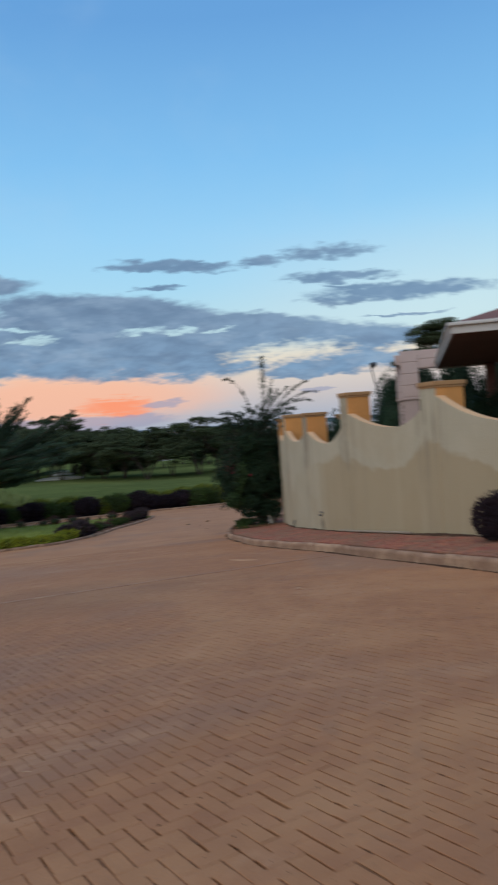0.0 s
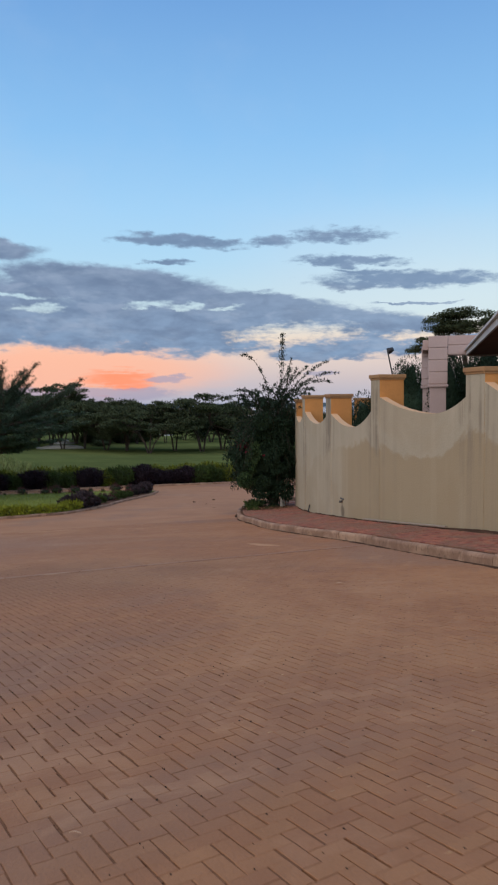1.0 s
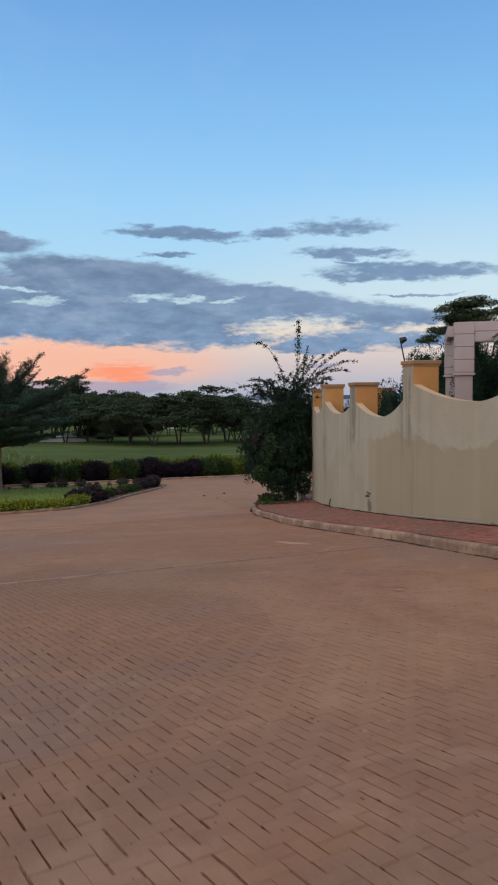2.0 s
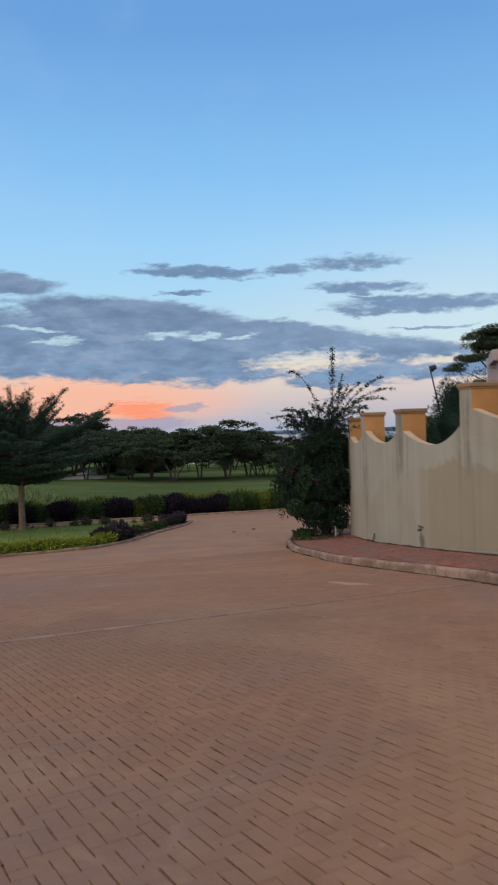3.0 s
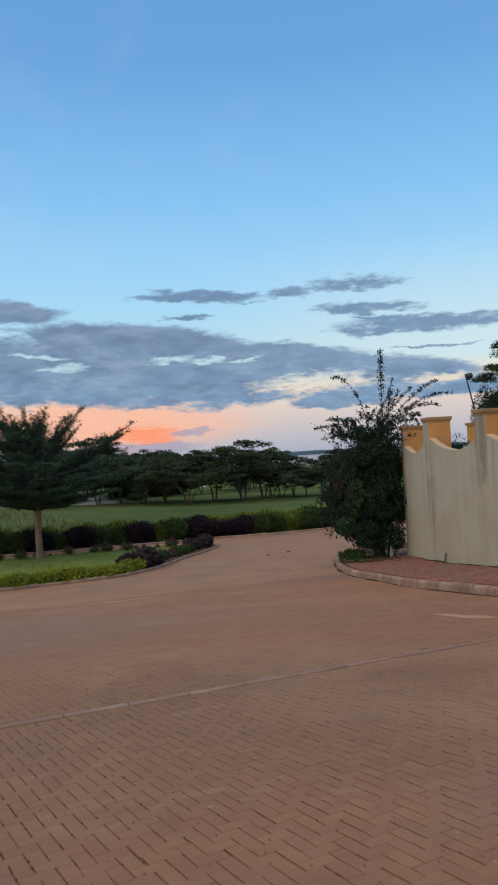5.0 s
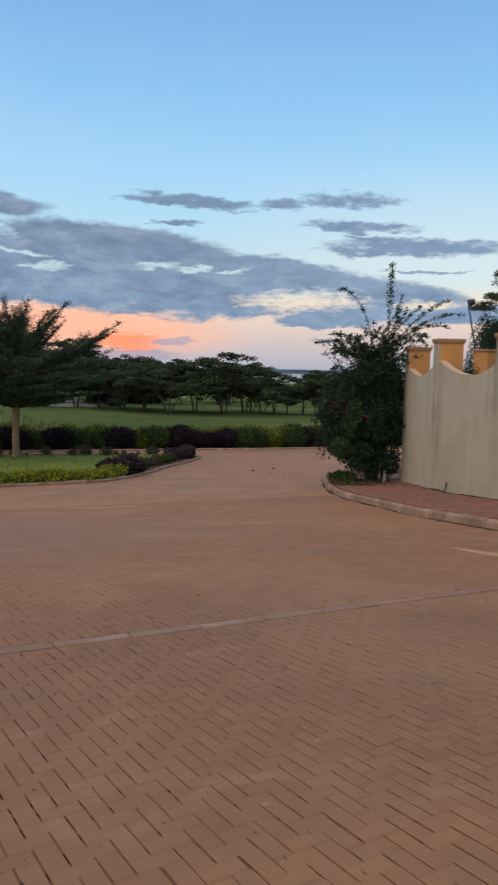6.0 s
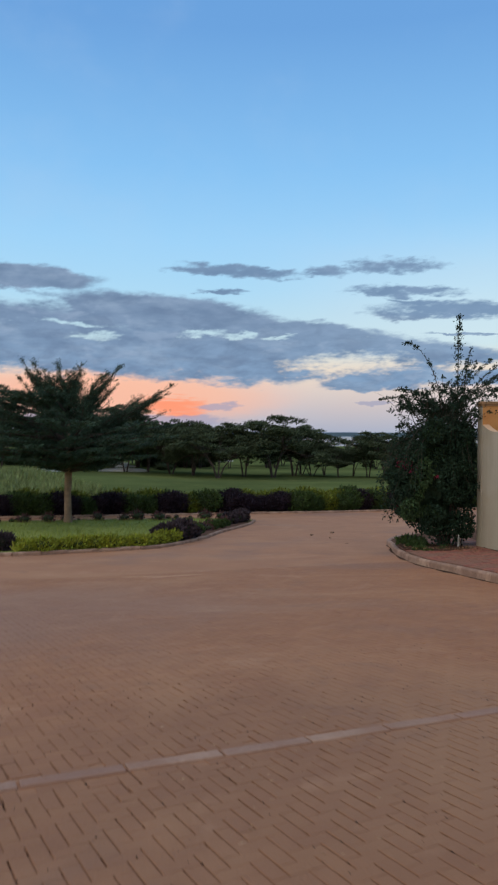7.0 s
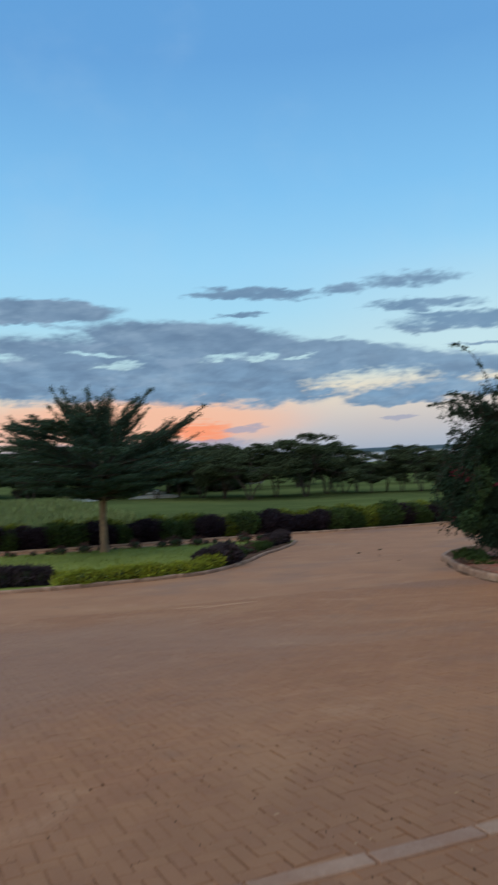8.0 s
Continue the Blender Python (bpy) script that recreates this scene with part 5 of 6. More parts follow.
pts = pts[pts[:, 0] > np.interp(pts[:, 1], [p[1] for p in RIGHT_KERB], [p[0] for p in RIGHT_KERB]) + 0.2]
base = np.c_[pts, land(pts[:, 0], pts[:, 1]) + 0.31]
tagged(part("dead_leaves", join_mesh("dead_leaves", [leaves(rng, base, 0.085, None, 0.75, 0.4)], DRY)), "dead brown leaves scattered under the creeper", "debris", kind="stuff")


# ---- the house behind the wall ----
house = thing("house", None, "pink banded masonry porch with a wide dark soffit behind the wall", "house")
house.matrix_basis = Matrix.Translation((23.4, 8.65, -1.7)) @ pose(0, 0, 0, 0, 0, -40.5)


def banded(name, x0, x1, y0, y1, z0, z1, step=0.47, label=""):
    """Masonry in courses, each a block of its own round a recessed core."""
    bm = bmesh.new()
    box(bm, (x0 + 0.03, y0 + 0.03, z0), (x1 - 0.03, y1 - 0.03, z1 - 0.02))
    core = part(name, bm, PINK, house, label)
    z = z1
    while z > z0 + 0.05:
        low = max(z0, z - step)
        bm = bmesh.new()
        box(bm, (x0, y0, low + 0.03), (x1, y1, z), 0.015)
        part("course", bm, PINK, core)
        z = low


EAVE = 6.45
for x0, x1, y0, y1, z1 in ((-0.36, 0.36, -0.3, 0.3, 7.2), (-0.62, -0.1, 2.4, 2.95, 7.0)):
    banded("column_head", x0, x1, y0, y1, 5.32, z1, label="banded pink masonry head of the column")
    bm = bmesh.new()
    box(bm, (x0 - 0.03, y0 - 0.03, 5.22), (x1 + 0.03, y1 + 0.03, 5.315), 0.02)
    box(bm, (x0 + 0.05, y0 + 0.05, -0.3), (x1 - 0.05, y1 - 0.05, 5.218), 0.012)
    part("column_shaft", bm, PINK, house, "plain pink plastered shaft of the column")
banded("beam", 0.365, 1.6, -0.26, 0.26, EAVE, 7.2, 0.38)
bm = bmesh.new()
box(bm, (-0.58, 0.31, 6.7), (-0.3, 2.39, 7.1), 0.015)
part("beam", bm, PINK, house)
# canopy: boarded soffit, pale fascia round it, tiles above
for k in range(26):
    bm = bmesh.new()
    box(bm, (1.12, -13.5 + 0.52 * k, EAVE), (9.0, -13.5 + 0.52 * k + 0.508, EAVE + 0.03))
    part("soffit_board", bm, SOFFIT, house)
for lo, hi in (((1.06, -13.6, EAVE - 0.03), (1.12, 0.06, EAVE + 0.14)), ((1.12, -13.6, EAVE - 0.03), (9.0, -13.52, EAVE + 0.14)), ((1.12, 0.0, EAVE - 0.06), (9.0, 0.06, EAVE + 0.06))):
    bm = bmesh.new()
    box(bm, lo, hi, 0.008)
    part("fascia", bm, FASCIA, house, "pale painted fascia board")
for lo, hi in (((0.98, -13.7, EAVE + 0.142), (1.1, 0.1, EAVE + 0.22)), ((1.1, -13.7, EAVE + 0.142), (9.0, -13.58, EAVE + 0.22))):
    bm = bmesh.new()
    box(bm, lo, hi, 0.02)
    part("gutter", bm, FASCIA, house)
bm = bmesh.new()
top = EAVE + 0.2
vs = [bm.verts.new(v) for v in ((1.05, -13.6, top), (9.0, -13.6, top), (9.0, 0.1, top), (1.05, 0.1, top), (5.0, -9.5, top + 1.3), (5.0, -4.0, top + 1.3))]
for f in ((0, 1, 4), (1, 2, 5, 4), (2, 3, 5), (3, 0, 4, 5), (3, 2, 1, 0)):
    bm.faces.new([vs[i] for i in f])
part("roof", bm, ROOF, house, "brown tiled hip roof")
bm = bmesh.new()
box(bm, (2.95, -0.6, -0.3), (3.3, -0.25, EAVE), 0.02)
part("post", bm, ROOF, house, "brown porch post")
bm = bmesh.new()
box(bm, (5.5, -12.5, -0.3), (9.0, -1.0, EAVE), 0.02)
part("wall", bm, PINK, house)

# planting behind the wall
tall_shrub = shrub("garden_shrub", 71, LEAF_BOUG, 15000, (1.05, 1.05, 2.62), 0.08, "tall dark garden shrub behind the wall", solid=0.86)
# place, height factor, turn, width factor; three of them stand far back, round the lamp
for n, (x, y, tall, turn, wide) in enumerate(((25.7, 10.8, 1.34, 120, 1), (26.8, 9.3, 1.32, 40, 1), (27.9, 8.0, 1.3, 250, 1), (25.4, 7.0, 0.95, 200, 1), (24.9, 5.2, 0.9, 300, 1), (27.0, 5.6, 0.95, 20, 1),
                                                (38.0, 27.9, 1.74, 15, 1.5), (39.9, 27.4, 1.77, 130, 1.55), (41.9, 26.0, 1.72, 260, 1.5), (19.5, 8.2, 0.84, 200, 0.75), (20.9, 12.2, 0.8, 75, 0.7))):
    m = Matrix.Translation(spot(x, y)) @ pose(0, 0, 0, 0, 0, turn)
    ob = copy_thing(tall_shrub, m) if n else tall_shrub
    ob.matrix_basis = m @ Matrix.Diagonal((wide, wide, tall, 1))
    tagged(ob, group="garden shrubs")
garden_tree = acacia(77, 16.1, 12.5, "tall spreading tree behind the house", 0.84, 0.15, 0.16, 420)
garden_tree.location = spot(55.3, 38.2)

# flood lamp on a pole beyond the garden
lamp = thing("flood_lamp", spot(39.2, 29.0), "dark flood lamp on a slim leaning pole", "lamp")
part("pole", mesh("pole", *tubes([[(0, 0, -0.3, 0.075), (-0.9, 0.46, 6, 0.06), (-1.7, 0.88, 10.4, 0.05)]], 8), METAL), None, lamp)
bm = bmesh.new()
bmesh.ops.create_cone(bm, cap_ends=True, segments=14, radius1=0.24, radius2=0.15, depth=0.34)
bm.transform(pose(-1.42, 0.76, 10.28, 70, 0, 30))
part("lamp_head", bm, METAL, lamp)
v, f = tubes([[(-1.68, 0.87, 10.1, 0.03), (-1.5, 0.8, 10.0, 0.03), (-1.4, 0.75, 10.1, 0.03)]], 6)
part("bracket", mesh("bracket", v, f, METAL), None, lamp)

# drain outlet low in the wall, with the stain that it left
p, tan, inn = wall_at(5.63)
pipe = thing("drain_outlet", Vector((p.x, p.y, -0.18)), "small dark drain outlet low in the wall", "drain")
v, f = tubes([[(-0.10 * inn.x, -0.10 * inn.y, -0.02, 0.04), (0.12 * inn.x, 0.12 * inn.y, 0.0, 0.04)]], 10)
part("pipe", mesh("pipe", v, f, PVC), None, pipe)
bm = bmesh.new()
box(bm, (-0.03, -0.17, 0.05), (0.02, 0.17, 0.095), 0.01)
bm.transform(pose(0, 0, 0, 0, 0, math.degrees(math.atan2(tan.y, tan.x)) - 90))
part("lintel", bm, PVC, pipe)

# fallen leaves and twigs on the drive
rng = np.random.default_rng(81)
FALLEN = [(9.6, -4.6), (9.7, -4.42), (6.48, -5.3), (5.3, -1.17), (4.36, -10.23), (20.04, 23.84), (19.04, 25.2), (19.4, 21.5), (20.4, 24.6), (11.2, 5.2), (8.1, 2.9)]
for k, (x, y) in enumerate(FALLEN):
    big = k in (5, 6, 7, 8)
    long, slim = (0.2, 0.2) if k == 0 else (0.12, 0.16) if k == 1 else (0.13, 0.5) if big else (0.07, 0.16)
    v, f = leaves(rng, [(0, 0, 0.012)], long, [(1, 0, 0)], 0.8, slim)
    ob = part("fallen_leaf", mesh("fallen_leaf", v, f, PALE_LEAF if k in (0, 4) else DRY))
    mod = ob.modifiers.new("thickness", "SOLIDIFY")
    mod.thickness = 0.003
    ob.matrix_basis = Matrix.Translation(spot(x, y, 0.004)) @ pose(0, 0, 0, math.degrees(-math.atan(SLOPE_Y)) if y < 8 else 0, 0, -25 if k < 2 else 0)
    tagged(ob, "pale dry leaf lying on the brick drive" if k in (0, 4) else "dry curled leaf lying on the brick drive", "leaf", "fallen leaves")

# pale sand smears washed over the bricks
rng = np.random.default_rng(88)
for x, y, w, d, turn in ((12.0, 2.1, 0.62, 0.15, -82), (9.4, 13.1, 0.8, 0.12, 10), (8.6, 13.3, 0.5, 0.1, -8)):
    rim = [(w * math.cos(a) * (1 + 0.25 * math.sin(3 * a + x)), d * math.sin(a) * (1 + 0.3 * math.sin(5 * a + y))) for a in np.linspace(0, 6.283, 29)[:-1]]
    c, sn = math.cos(radians(turn)), math.sin(radians(turn))
    ring = [(x + a * c - b * sn, y + a * sn + b * c) for a, b in rim]
    verts = [(px, py, float(land(px, py)) + 0.003) for px, py in ring] + [(x + (px - x) * 0.5, y + (py - y) * 0.5, float(land(x + (px - x) * 0.5, y + (py - y) * 0.5)) + 0.011) for px, py in ring]
    n = len(ring)
    faces = [(i, (i + 1) % n, n + (i + 1) % n, n + i) for i in range(n)] + [tuple(range(n, 2 * n))]
    tagged(part("sand_smear", mesh("sand_smear", verts, faces, SANDY)), "thin pale smear of washed sand on the drive", "sand", kind="stuff")

# a smooth tube standing in for pale debris along the wall's foot, and a thin rod leaning on it
path = []
for y in np.linspace(3.6, -0.9, 12):
    p, tan, inn = wall_at(float(y))
    q = p - inn * 0.09
    path.append((q.x, q.y, float(land(q.x, q.y)) + 0.36, 0.028))
conduit = part("conduit", mesh("conduit", *tubes([path], 6), PALE_DEBRIS))
tagged(conduit, "pale tube standing in for broken debris along the wall foot", "pipe")
p, tan, inn = wall_at(9.9)
z = float(land(p.x, p.y)) + 0.3
rod = part("rod", mesh("rod", *tubes([[(p.x - inn.x * 0.1, p.y - inn.y * 0.1, z - 0.05, 0.024), (p.x - inn.x * 0.03, p.y - inn.y * 0.03, z + 0.3, 0.022)]], 6), METAL))
tagged(rod, "short dark rod leaning on the wall foot", "rod")


def foot_line(name, line, offset, wide, tall, base, seed, label):
    """An uneven dark ridge along the foot of a wall or kerb; offset: to the left of the line."""
    rng = np.random.default_rng(seed)
    verts, faces = [], []
    for k, (x, y, t) in enumerate(along(line, 0.12)):
        nx, ny = -math.sin(t), math.cos(t)
        swell = max(0.12, 0.5 + 0.9 * noise.noise(Vector((x * 0.7, y * 0.7, seed))) + rng.normal() * 0.12)
        for out, up in ((-0.05, 0.55 * tall * swell), (wide * 0.3 * swell, 0.8 * tall * swell), (wide * swell, -0.006)):
            px, py = x + nx * (offset + out), y + ny * (offset + out)
            verts.append((px, py, float(land(px, py)) + base + up))
        if k:
            a = 3 * k
            faces += [(a - 3, a, a + 1, a - 2), (a - 2, a + 1, a + 2, a - 1)]
    ob = part(name, mesh(name, verts, faces, DIRT_SHADE))
    ob.data.polygons.foreach_set("use_smooth", [True] * len(ob.data.polygons))
    tagged(ob, label, "soil", kind="stuff")


foot_line("foot_ridge", [p for p in WALL_LINE if p[1] < 14.4], 0.0, 0.16, 0.07, 0.31, 7, "damp soil washed along the foot of the wall")
# at the kerb the ridge's colour paints contact shade as well as soil
foot_line("foot_ridge", [p for p in RIGHT_KERB if p[1] < 24], 0.09, 0.14, 0.03, 0.0, 9, "dark line of soil and painted contact shade along the kerb")


# ---- edging blocks across the drive ----
def edging_block():
    bm = bmesh.new()
    box(bm, (-0.325, -0.065, -0.08), (0.325, 0.065, 0.010), 0.008)
    me = bpy.data.meshes.new("edging_block")
    bm.to_mesh(me)
    bm.free()
    me.materials.append(EDGING)
    return me


part("edging_bed", strip("edging_bed", [(-8, -0.16), (-8, 0.2)], [(14.2, -0.16), (14.2, 0.2)], -0.005, ROADBED, 20), None, road)
edging = tagged(thing("edging"), "flush pale concrete edging strip across the brick drive", "edging", kind="structure")
block = edging_block()
for k in range(-18, 13):
    x = 5.28 + 0.668 * k
    ob = part("edging_block", block, None, edging)
    ob.matrix_basis = Matrix.Translation(spot(x, 0.02 + random.uniform(-0.008, 0.008), random.uniform(-0.003, 0.004))) @ pose(0, 0, 0, -math.degrees(math.atan(SLOPE_Y)), math.degrees(math.atan(SLOPE_X)), random.uniform(-0.5, 0.5))

# ---- herringbone bricks: 0.2 x 0.1 m, laid askew to the edging ----
UNIT = 0.1
AX = Vector((math.cos(radians(-85)), math.sin(radians(-85)), 0))
AY = Vector((AX.y, -AX.x, 0))
A0 = (5.0, -4.0)


def herringbone(x0, x1, y0, y1):
    """Centres and directions of the bricks in a stretch of the plan."""
    n = int(max(x1 - x0, y1 - y0) / UNIT) + 60
    a, b = np.meshgrid(np.arange(-2 * n, 2 * n), np.arange(-n // 2 - 40, n // 2 + 40))
    i, j = (a + 4 * b).ravel(), a.ravel()
    mid = np.array(((x0 + x1) / 2 - A0[0], (y0 + y1) / 2 - A0[1]))
    ci, cj = round(float(mid @ np.array(AX.xy)) / UNIT), round(float(mid @ np.array(AY.xy)) / UNIT)
    # recentre on the lattice
    sh = cj
    i, j = i + sh + 4 * round((ci - cj) / 4), j + sh
    rows = []
    for du, dv, along_u in ((1.0, 0.5, True), (3.5, 1.0, False)):
        u, v = (i + du) * UNIT, (j + dv) * UNIT
        x, y = A0[0] + u * AX.x + v * AY.x, A0[1] + u * AX.y + v * AY.y
        ok = (x > x0) & (x < x1) & (y > y0) & (y < y1)
        rows.append(np.c_[x[ok], y[ok], np.full(ok.sum(), along_u)])
    return np.concatenate(rows)


def brick_shape(end_gap, side_gap, soft=0.0022, depth=0.028):
    """Twelve corners of a brick 0.2 long in its own axes, and its faces."""
    hl, hw = UNIT - end_gap, UNIT / 2 - side_gap
    v = []
    for cut, z in ((1.0, 0.0), (0.0, -soft * 0.8), (0.0, -depth)):
        il, iw = min(soft, end_gap) * cut, min(soft, side_gap) * cut
        v += [(-hl + il, -hw + iw, z), (hl - il, -hw + iw, z), (hl - il, hw - iw, z), (-hl + il, hw - iw, z)]
    f = [(0, 1, 2, 3)]
    for r in (0, 4):
        f += [(r + (k + 1) % 4, r + k, r + 4 + k, r + 4 + (k + 1) % 4) for k in range(4)]
    return np.array(v), f


# joints that run down the slope are washed open, those across it are packed tight
OPEN, TIGHT = 0.0052, 0.001
SHAPE_U, SHAPE_FACES = brick_shape(TIGHT, OPEN)
SHAPE_V, SHAPE_FACES = brick_shape(OPEN, TIGHT)


def brick_field(name, cells, seed, parent, material):
    """Many bricks as one mesh, each slightly raised, sunk or tilted."""
    rng = np.random.default_rng(seed)
    n = len(cells)
    lies = cells[:, 2:3] > 0
    u = np.where(lies, np.array(AX.xy), np.array(AY.xy))
    w = np.c_[-u[:, 1], u[:, 0]]
    loc = np.where(lies[:, :, None], SHAPE_U[None], SHAPE_V[None])
    nudge = rng.normal(0, 0.0026, (n, 1)) * np.array(AY.xy) + rng.normal(0, 0.0012, (n, 1)) * np.array(AX.xy)
    skew = rng.normal(0, 0.011, (n, 1))
    u = u + w * skew
    w = np.c_[-u[:, 1], u[:, 0]]
    xy = cells[:, None, :2] + nudge[:, None] + loc[:, :, :1] * u[:, None] + loc[:, :, 1:2] * w[:, None]
    tilt = rng.normal(0, 0.0035, (n, 2))
    z = land(xy[..., 0], xy[..., 1]) + loc[..., 2] + rng.normal(0, 0.0006, (n, 1)) + loc[..., 0] * tilt[:, :1] + loc[..., 1] * tilt[:, 1:]
    verts = np.concatenate((xy, z[..., None]), -1).reshape(-1, 3)
    faces = np.array(SHAPE_FACES)
    faces = (faces[None] + (np.arange(n) * 12)[:, None, None]).reshape(-1, 4)
    ob = part(name, mesh(name, verts, faces, material), None, parent)
    return tagged(ob, kind="stuff")


def clear_of_edging(c):
    return abs(c[:, 1] - 0.02) > 0.1


cells = herringbone(-6, 18, -17, 14)
cells = cells[clear_of_edging(cells)]
kx, ky = np.array([p[1] for p in RIGHT_KERB]), np.array([p[0] for p in RIGHT_KERB])
cells = cells[cells[:, 0] < np.interp(cells[:, 1], kx, ky) - 0.12]
near = (cells[:, 0] > 4.0) & (cells[:, 0] < 6.0) & (cells[:, 1] > -3.4) & (cells[:, 1] < -0.45)
brick_field("paving_bricks", cells[~near], 5, road, BRICK)
singles = mesh("brick", SHAPE_V, SHAPE_FACES, BRICK_OB), mesh("brick", SHAPE_U, SHAPE_FACES, BRICK_OB)
for x, y, lie in cells[near].tolist():
    ob = part("brick", singles[int(lie)], None, road)
    d = AX if lie else AY
    ob.matrix_basis = (Matrix.Translation(spot(x, y, random.gauss(0, 0.0006))) @ pose(0, 0, 0, -math.degrees(math.atan(SLOPE_Y)) + random.gauss(0, 0.2), math.degrees(math.atan(SLOPE_X)) + random.gauss(0, 0.2), 0)
                       @ pose(0, 0, 0, 0, 0, math.degrees(math.atan2(d.y, d.x))))

# sand packed into many of the open joints, in stretches; the rest stay dark
rng = np.random.default_rng(12)
lying = cells[(cells[:, 2] > 0) & (cells[:, 0] > -5)]
strips = []
for side in (-1, 1):
    for half in (-0.75, -0.25, 0.25, 0.75):
        c = lying[:, :2] + side * UNIT / 2 * np.array(AY.xy) + half * UNIT * np.array(AX.xy)
        patch = np.sin(c[:, 0] * 1.7 + 1.3 * np.sin(c[:, 1] * 0.9)) + np.sin(c[:, 1] * 2.3 + 1.1 * np.sin(c[:, 0] * 1.2))
        joint = np.random.default_rng(17 + side).uniform(0, 1, len(c))
        # past the edging strip the dust has closed nearly all of them
        silted = np.clip((c[:, 1] + 1.0) / 4.0, 0, 1) * 0.34
        keep = 0.6 * joint + 0.4 * rng.uniform(0, 1, len(c)) < 0.66 + 0.24 * patch * (1 - silted) + silted
        strips.append(c[keep])
c = np.concatenate(strips)
for name, pick, fill, low, high in (("joint_sand", c[:, 1] < 0.5, FILL, 0.002, 0.006), ("joint_dust", c[:, 1] >= 0.5, DUST_FILL, 0.0003, 0.0015)):
    at = c[pick]
    hu, hw = UNIT * rng.uniform(0.2, 0.27, (len(at), 1)), OPEN * 1.3
    quad = np.stack([at + a * hu * np.array(AX.xy) + b * hw * np.array(AY.xy) for a, b in ((-1, -1), (1, -1), (1, 1), (-1, 1))], 1)
    z = land(quad[..., 0], quad[..., 1]) - rng.uniform(low, high, (len(at), 1))
    tagged(part(name, mesh(name, np.concatenate((quad, z[..., None]), -1).reshape(-1, 3), np.arange(4 * len(at)).reshape(-1, 4), fill), None, road), kind="stuff")


def crumbs(name, material, n, size, slim, x0, x1, y0, y1, seed, on_joint, label):
    """Small lumps lying on the bricks, or lodged along their joints."""
    rng = np.random.default_rng(seed)
    cell = cells[(cells[:, 0] > x0) & (cells[:, 0] < x1) & (cells[:, 1] > y0) & (cells[:, 1] < y1)]
    cell = cell[rng.integers(0, len(cell), n)]
    ax, ay = np.array(AX.xy), np.array(AY.xy)
    run = ay if on_joint else ax
    across = ax if on_joint else ay
    c = cell[:, :2] + run * rng.uniform(-0.5, 0.5, (n, 1)) * UNIT + across * UNIT / 2 * rng.choice((-1, 1), (n, 1)) + rng.normal(0, 0.002, (n, 2))
    ln = size * rng.uniform(0.4, 1.3, (n, 1))
    wd = ln * slim * rng.uniform(0.6, 1.4, (n, 1))
    ring = [c + run * ln * p + across * wd * q + rng.normal(0, 0.0015, (n, 2)) for p, q in ((-0.5, 0), (-0.15, -0.5), (0.5, 0), (0.1, 0.5))]
    low = [np.c_[k, land(k[:, 0], k[:, 1]) - 0.002] for k in ring]
    top = c + rng.normal(0, 0.002, (n, 2))
    top = np.c_[top, land(top[:, 0], top[:, 1]) + 0.2 * wd[:, 0] + 0.003]
    verts = np.stack(low + [top], 1).reshape(-1, 3)
    faces = (np.array([(0, 1, 4), (1, 2, 4), (2, 3, 4), (3, 0, 4)])[None] + (np.arange(n) * 5)[:, None, None]).reshape(-1, 3)
    tagged(part(name, mesh(name, verts, faces, material)), label, "debris", kind="stuff")


crumbs("sand_crumbs", CRUMB, 700, 0.06, 0.13, 5.2, 10.5, -14, 1, 31, True, "pale dry crumbs lodged along the brick joints")
crumbs("joint_grit", GRIT, 3200, 0.022, 0.6, -1, 11, -14, 3, 33, False, "dark grit caught in the brick joints")

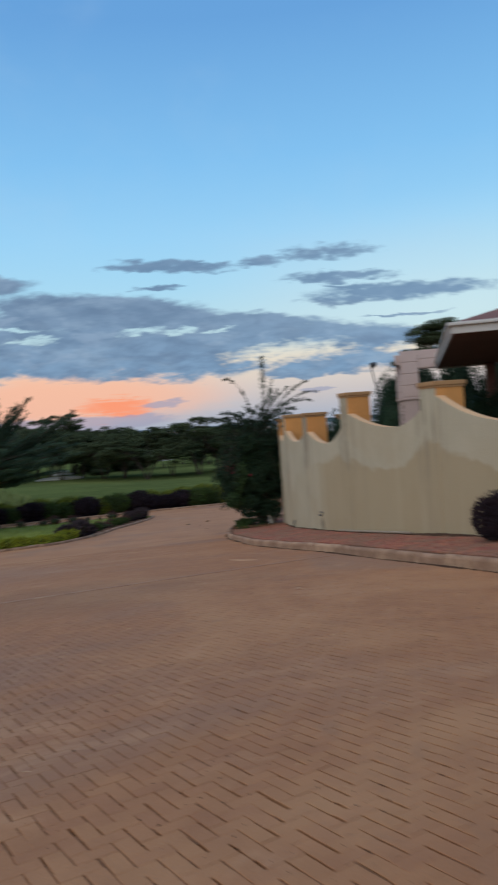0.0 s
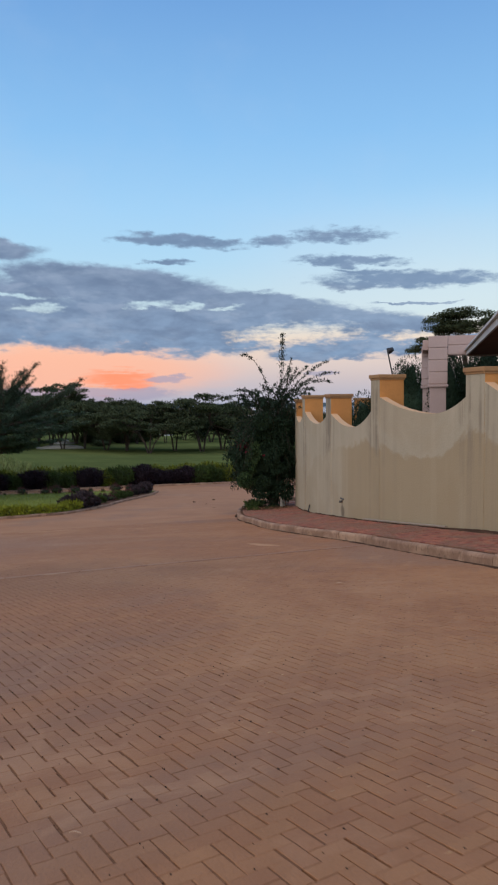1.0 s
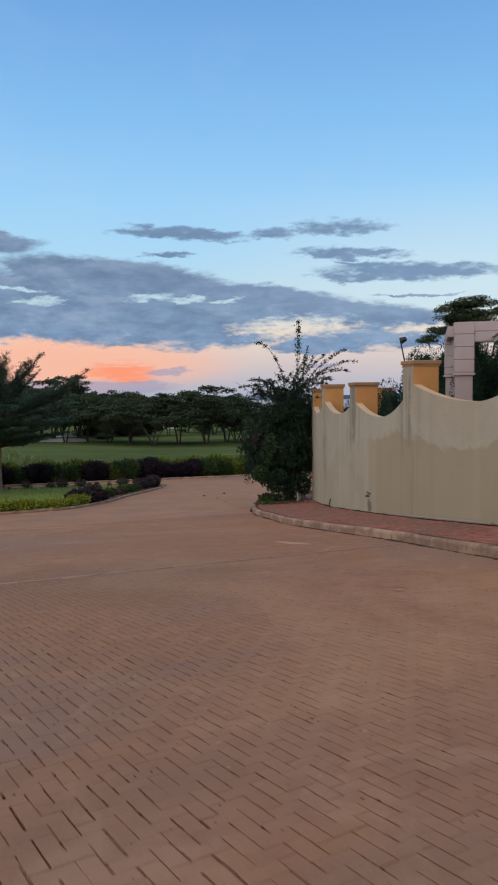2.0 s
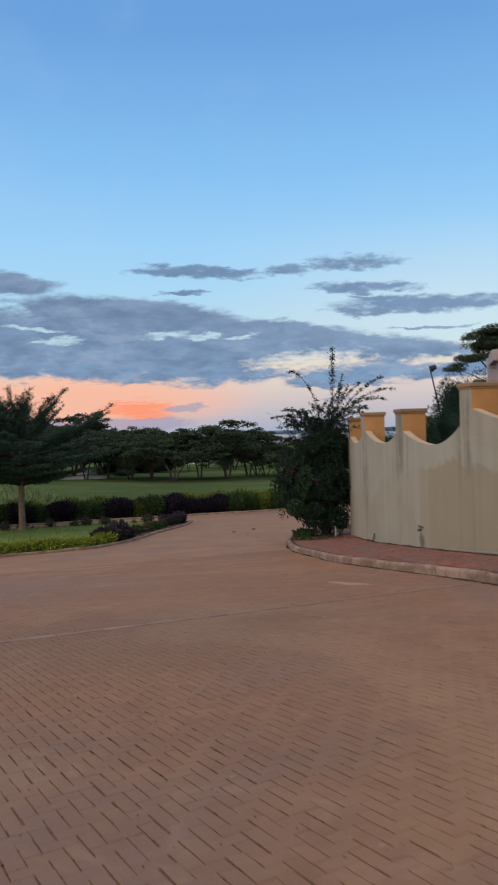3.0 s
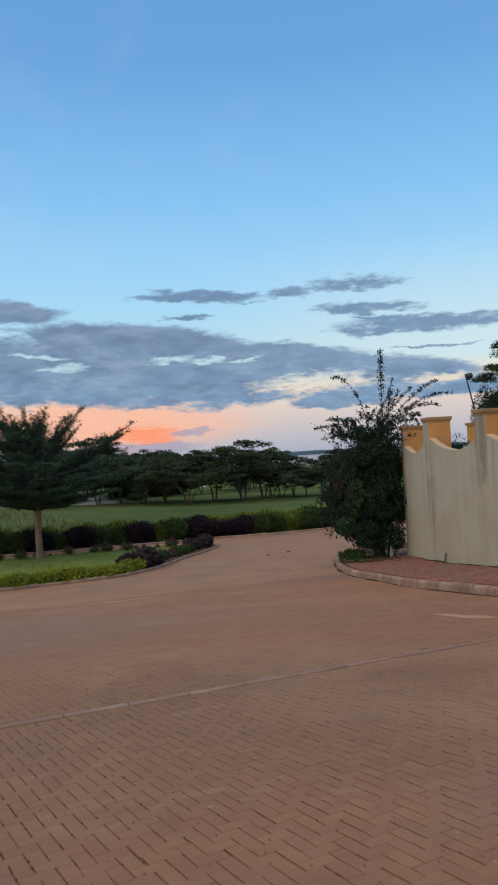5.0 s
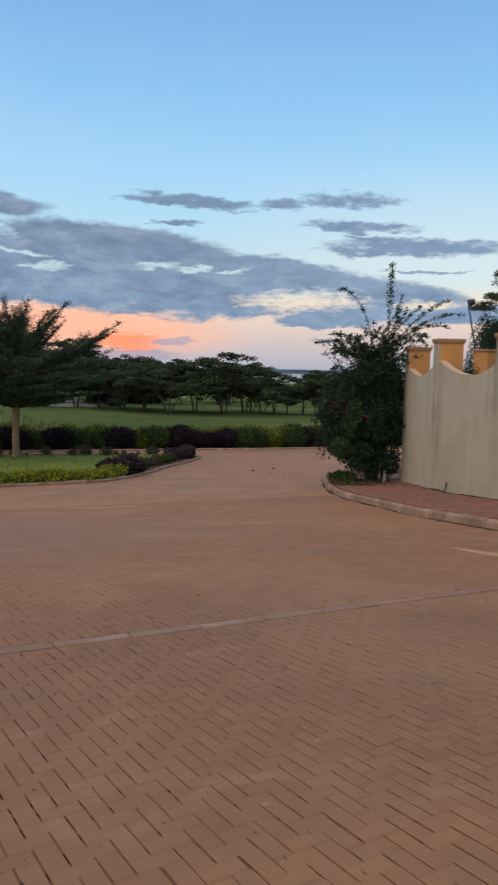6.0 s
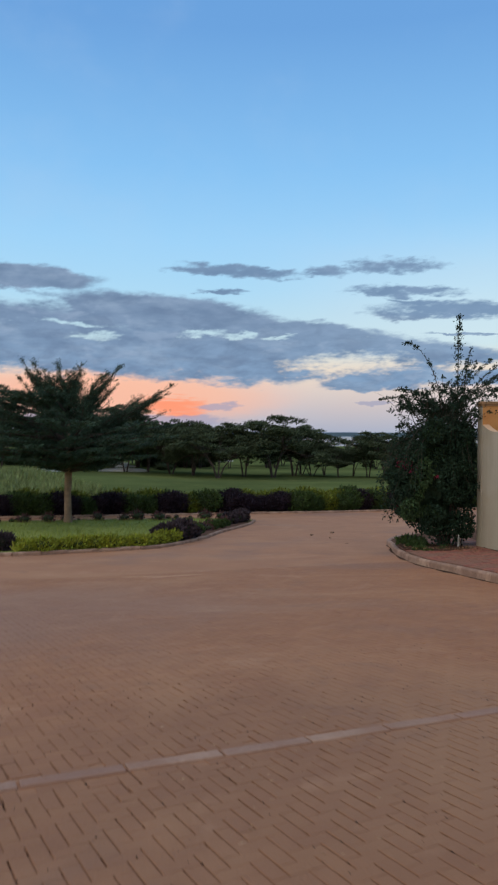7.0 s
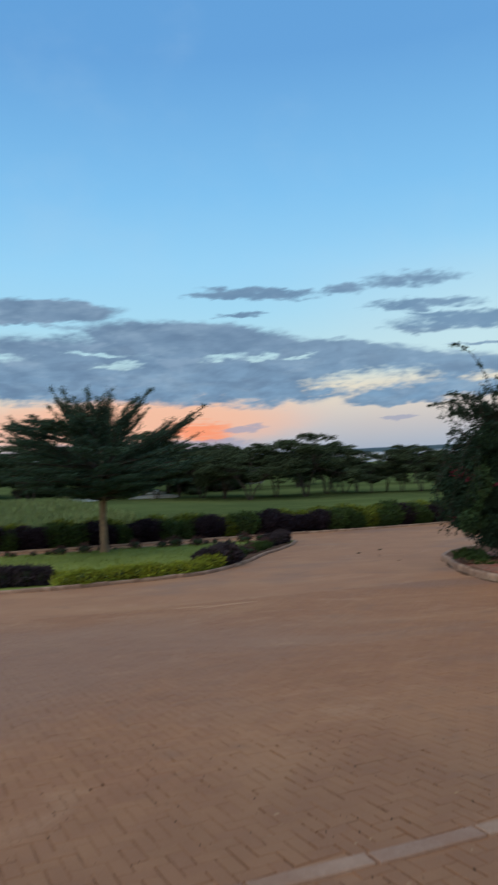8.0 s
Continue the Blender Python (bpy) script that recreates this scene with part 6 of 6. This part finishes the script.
# further off, the bricks close up into one worn surface
ys = [13.93 + 0.7 * i for i in range(46)]
far_road = part("paved_surface", strip("paved_surface", [(-32, y) for y in ys], [(min(np.interp(y, kx, ky), 60) if y < 21 else 60, y) for y in ys], 0.0, ROADBED, 50), None, road)
ys = [-40 + 0.985 * i for i in range(25)]
part("paved_surface", strip("paved_surface", [(-32, y) for y in ys], [(float(np.interp(y, kx, ky)) - 0.05 if y > -20 else 9.45, y) for y in ys], -0.004, ROADBED, 30), None, road)
ys = [-17 + 0.775 * i for i in range(41)]
part("paved_surface", strip("paved_surface", [(-32, y) for y in ys], [(-5.6, y) for y in ys], -0.004, ROADBED, 20), None, road)

# red bricks of the pavement, in running bond along the kerb
verts, faces, loose = [], [], []
for row in range(28):
    off = 0.22 + 0.105 * row
    line = [(x + off * math.sin(t), y - off * math.cos(t), t) for x, y, t in along(RIGHT_KERB, 0.205)]
    for k, (x, y, t) in enumerate(line):
        if not -19.8 < y < 18.5:
            continue
        wx = float(np.interp(y, [p[1] for p in WALL_LINE], [p[0] for p in WALL_LINE]))
        sx = 0.1 if row % 2 else 0.0
        cx, cy = x + sx * math.cos(t), y + sx * math.sin(t)
        if cx > wx - 0.06 and y < 14.7:
            continue
        single = 0.5 < y < 3.6
        a = 0 if single else len(verts)
        lift = random.gauss(0, 0.003)
        rise = 0.13 * min(1.0, off / (off + max(0.05, wx - cx)) + 0.03)
        corners = []
        for z, inset in ((0.19 + rise, 0.006), (0.184 + rise, 0.0), (0.155 + rise, 0.0)):
            for ux, uy in ((-1, -1), (1, -1), (1, 1), (-1, 1)):
                px, py = ux * (0.098 - inset), uy * (0.049 - inset)
                X, Y = cx + px * math.cos(t) - py * math.sin(t), cy + px * math.sin(t) + py * math.cos(t)
                corners.append((X, Y, float(land(X, Y)) + z + lift))
        if single:
            loose.append(corners)
            continue
        verts += corners
        faces += [tuple(a + i for i in f) for f in SHAPE_FACES]
tagged(part("pavement_bricks", mesh("pavement_bricks", verts, faces, RED_PAVER), None, pavement), kind="stuff")
for corners in loose:
    part("brick", mesh("brick", corners, SHAPE_FACES, RED_PAVER_OB), None, pavement)

# swept leaves lying on the drive
LITTER = leafy("dry_leaves", (0.19, 0.105, 0.07), (0.12, 0.07, 0.05))
litter = shrub("leaf_litter", 97, LITTER, 70, (0.19, 0.12, 0.035), 0.07, "small heap of dry brown leaves on the drive", "debris")
scatter(litter, [(20.3, 26.1, 0.5, 20, 0.0), (22.0, 27.1, 0.55, 120, 0.0)], "swept leaves")
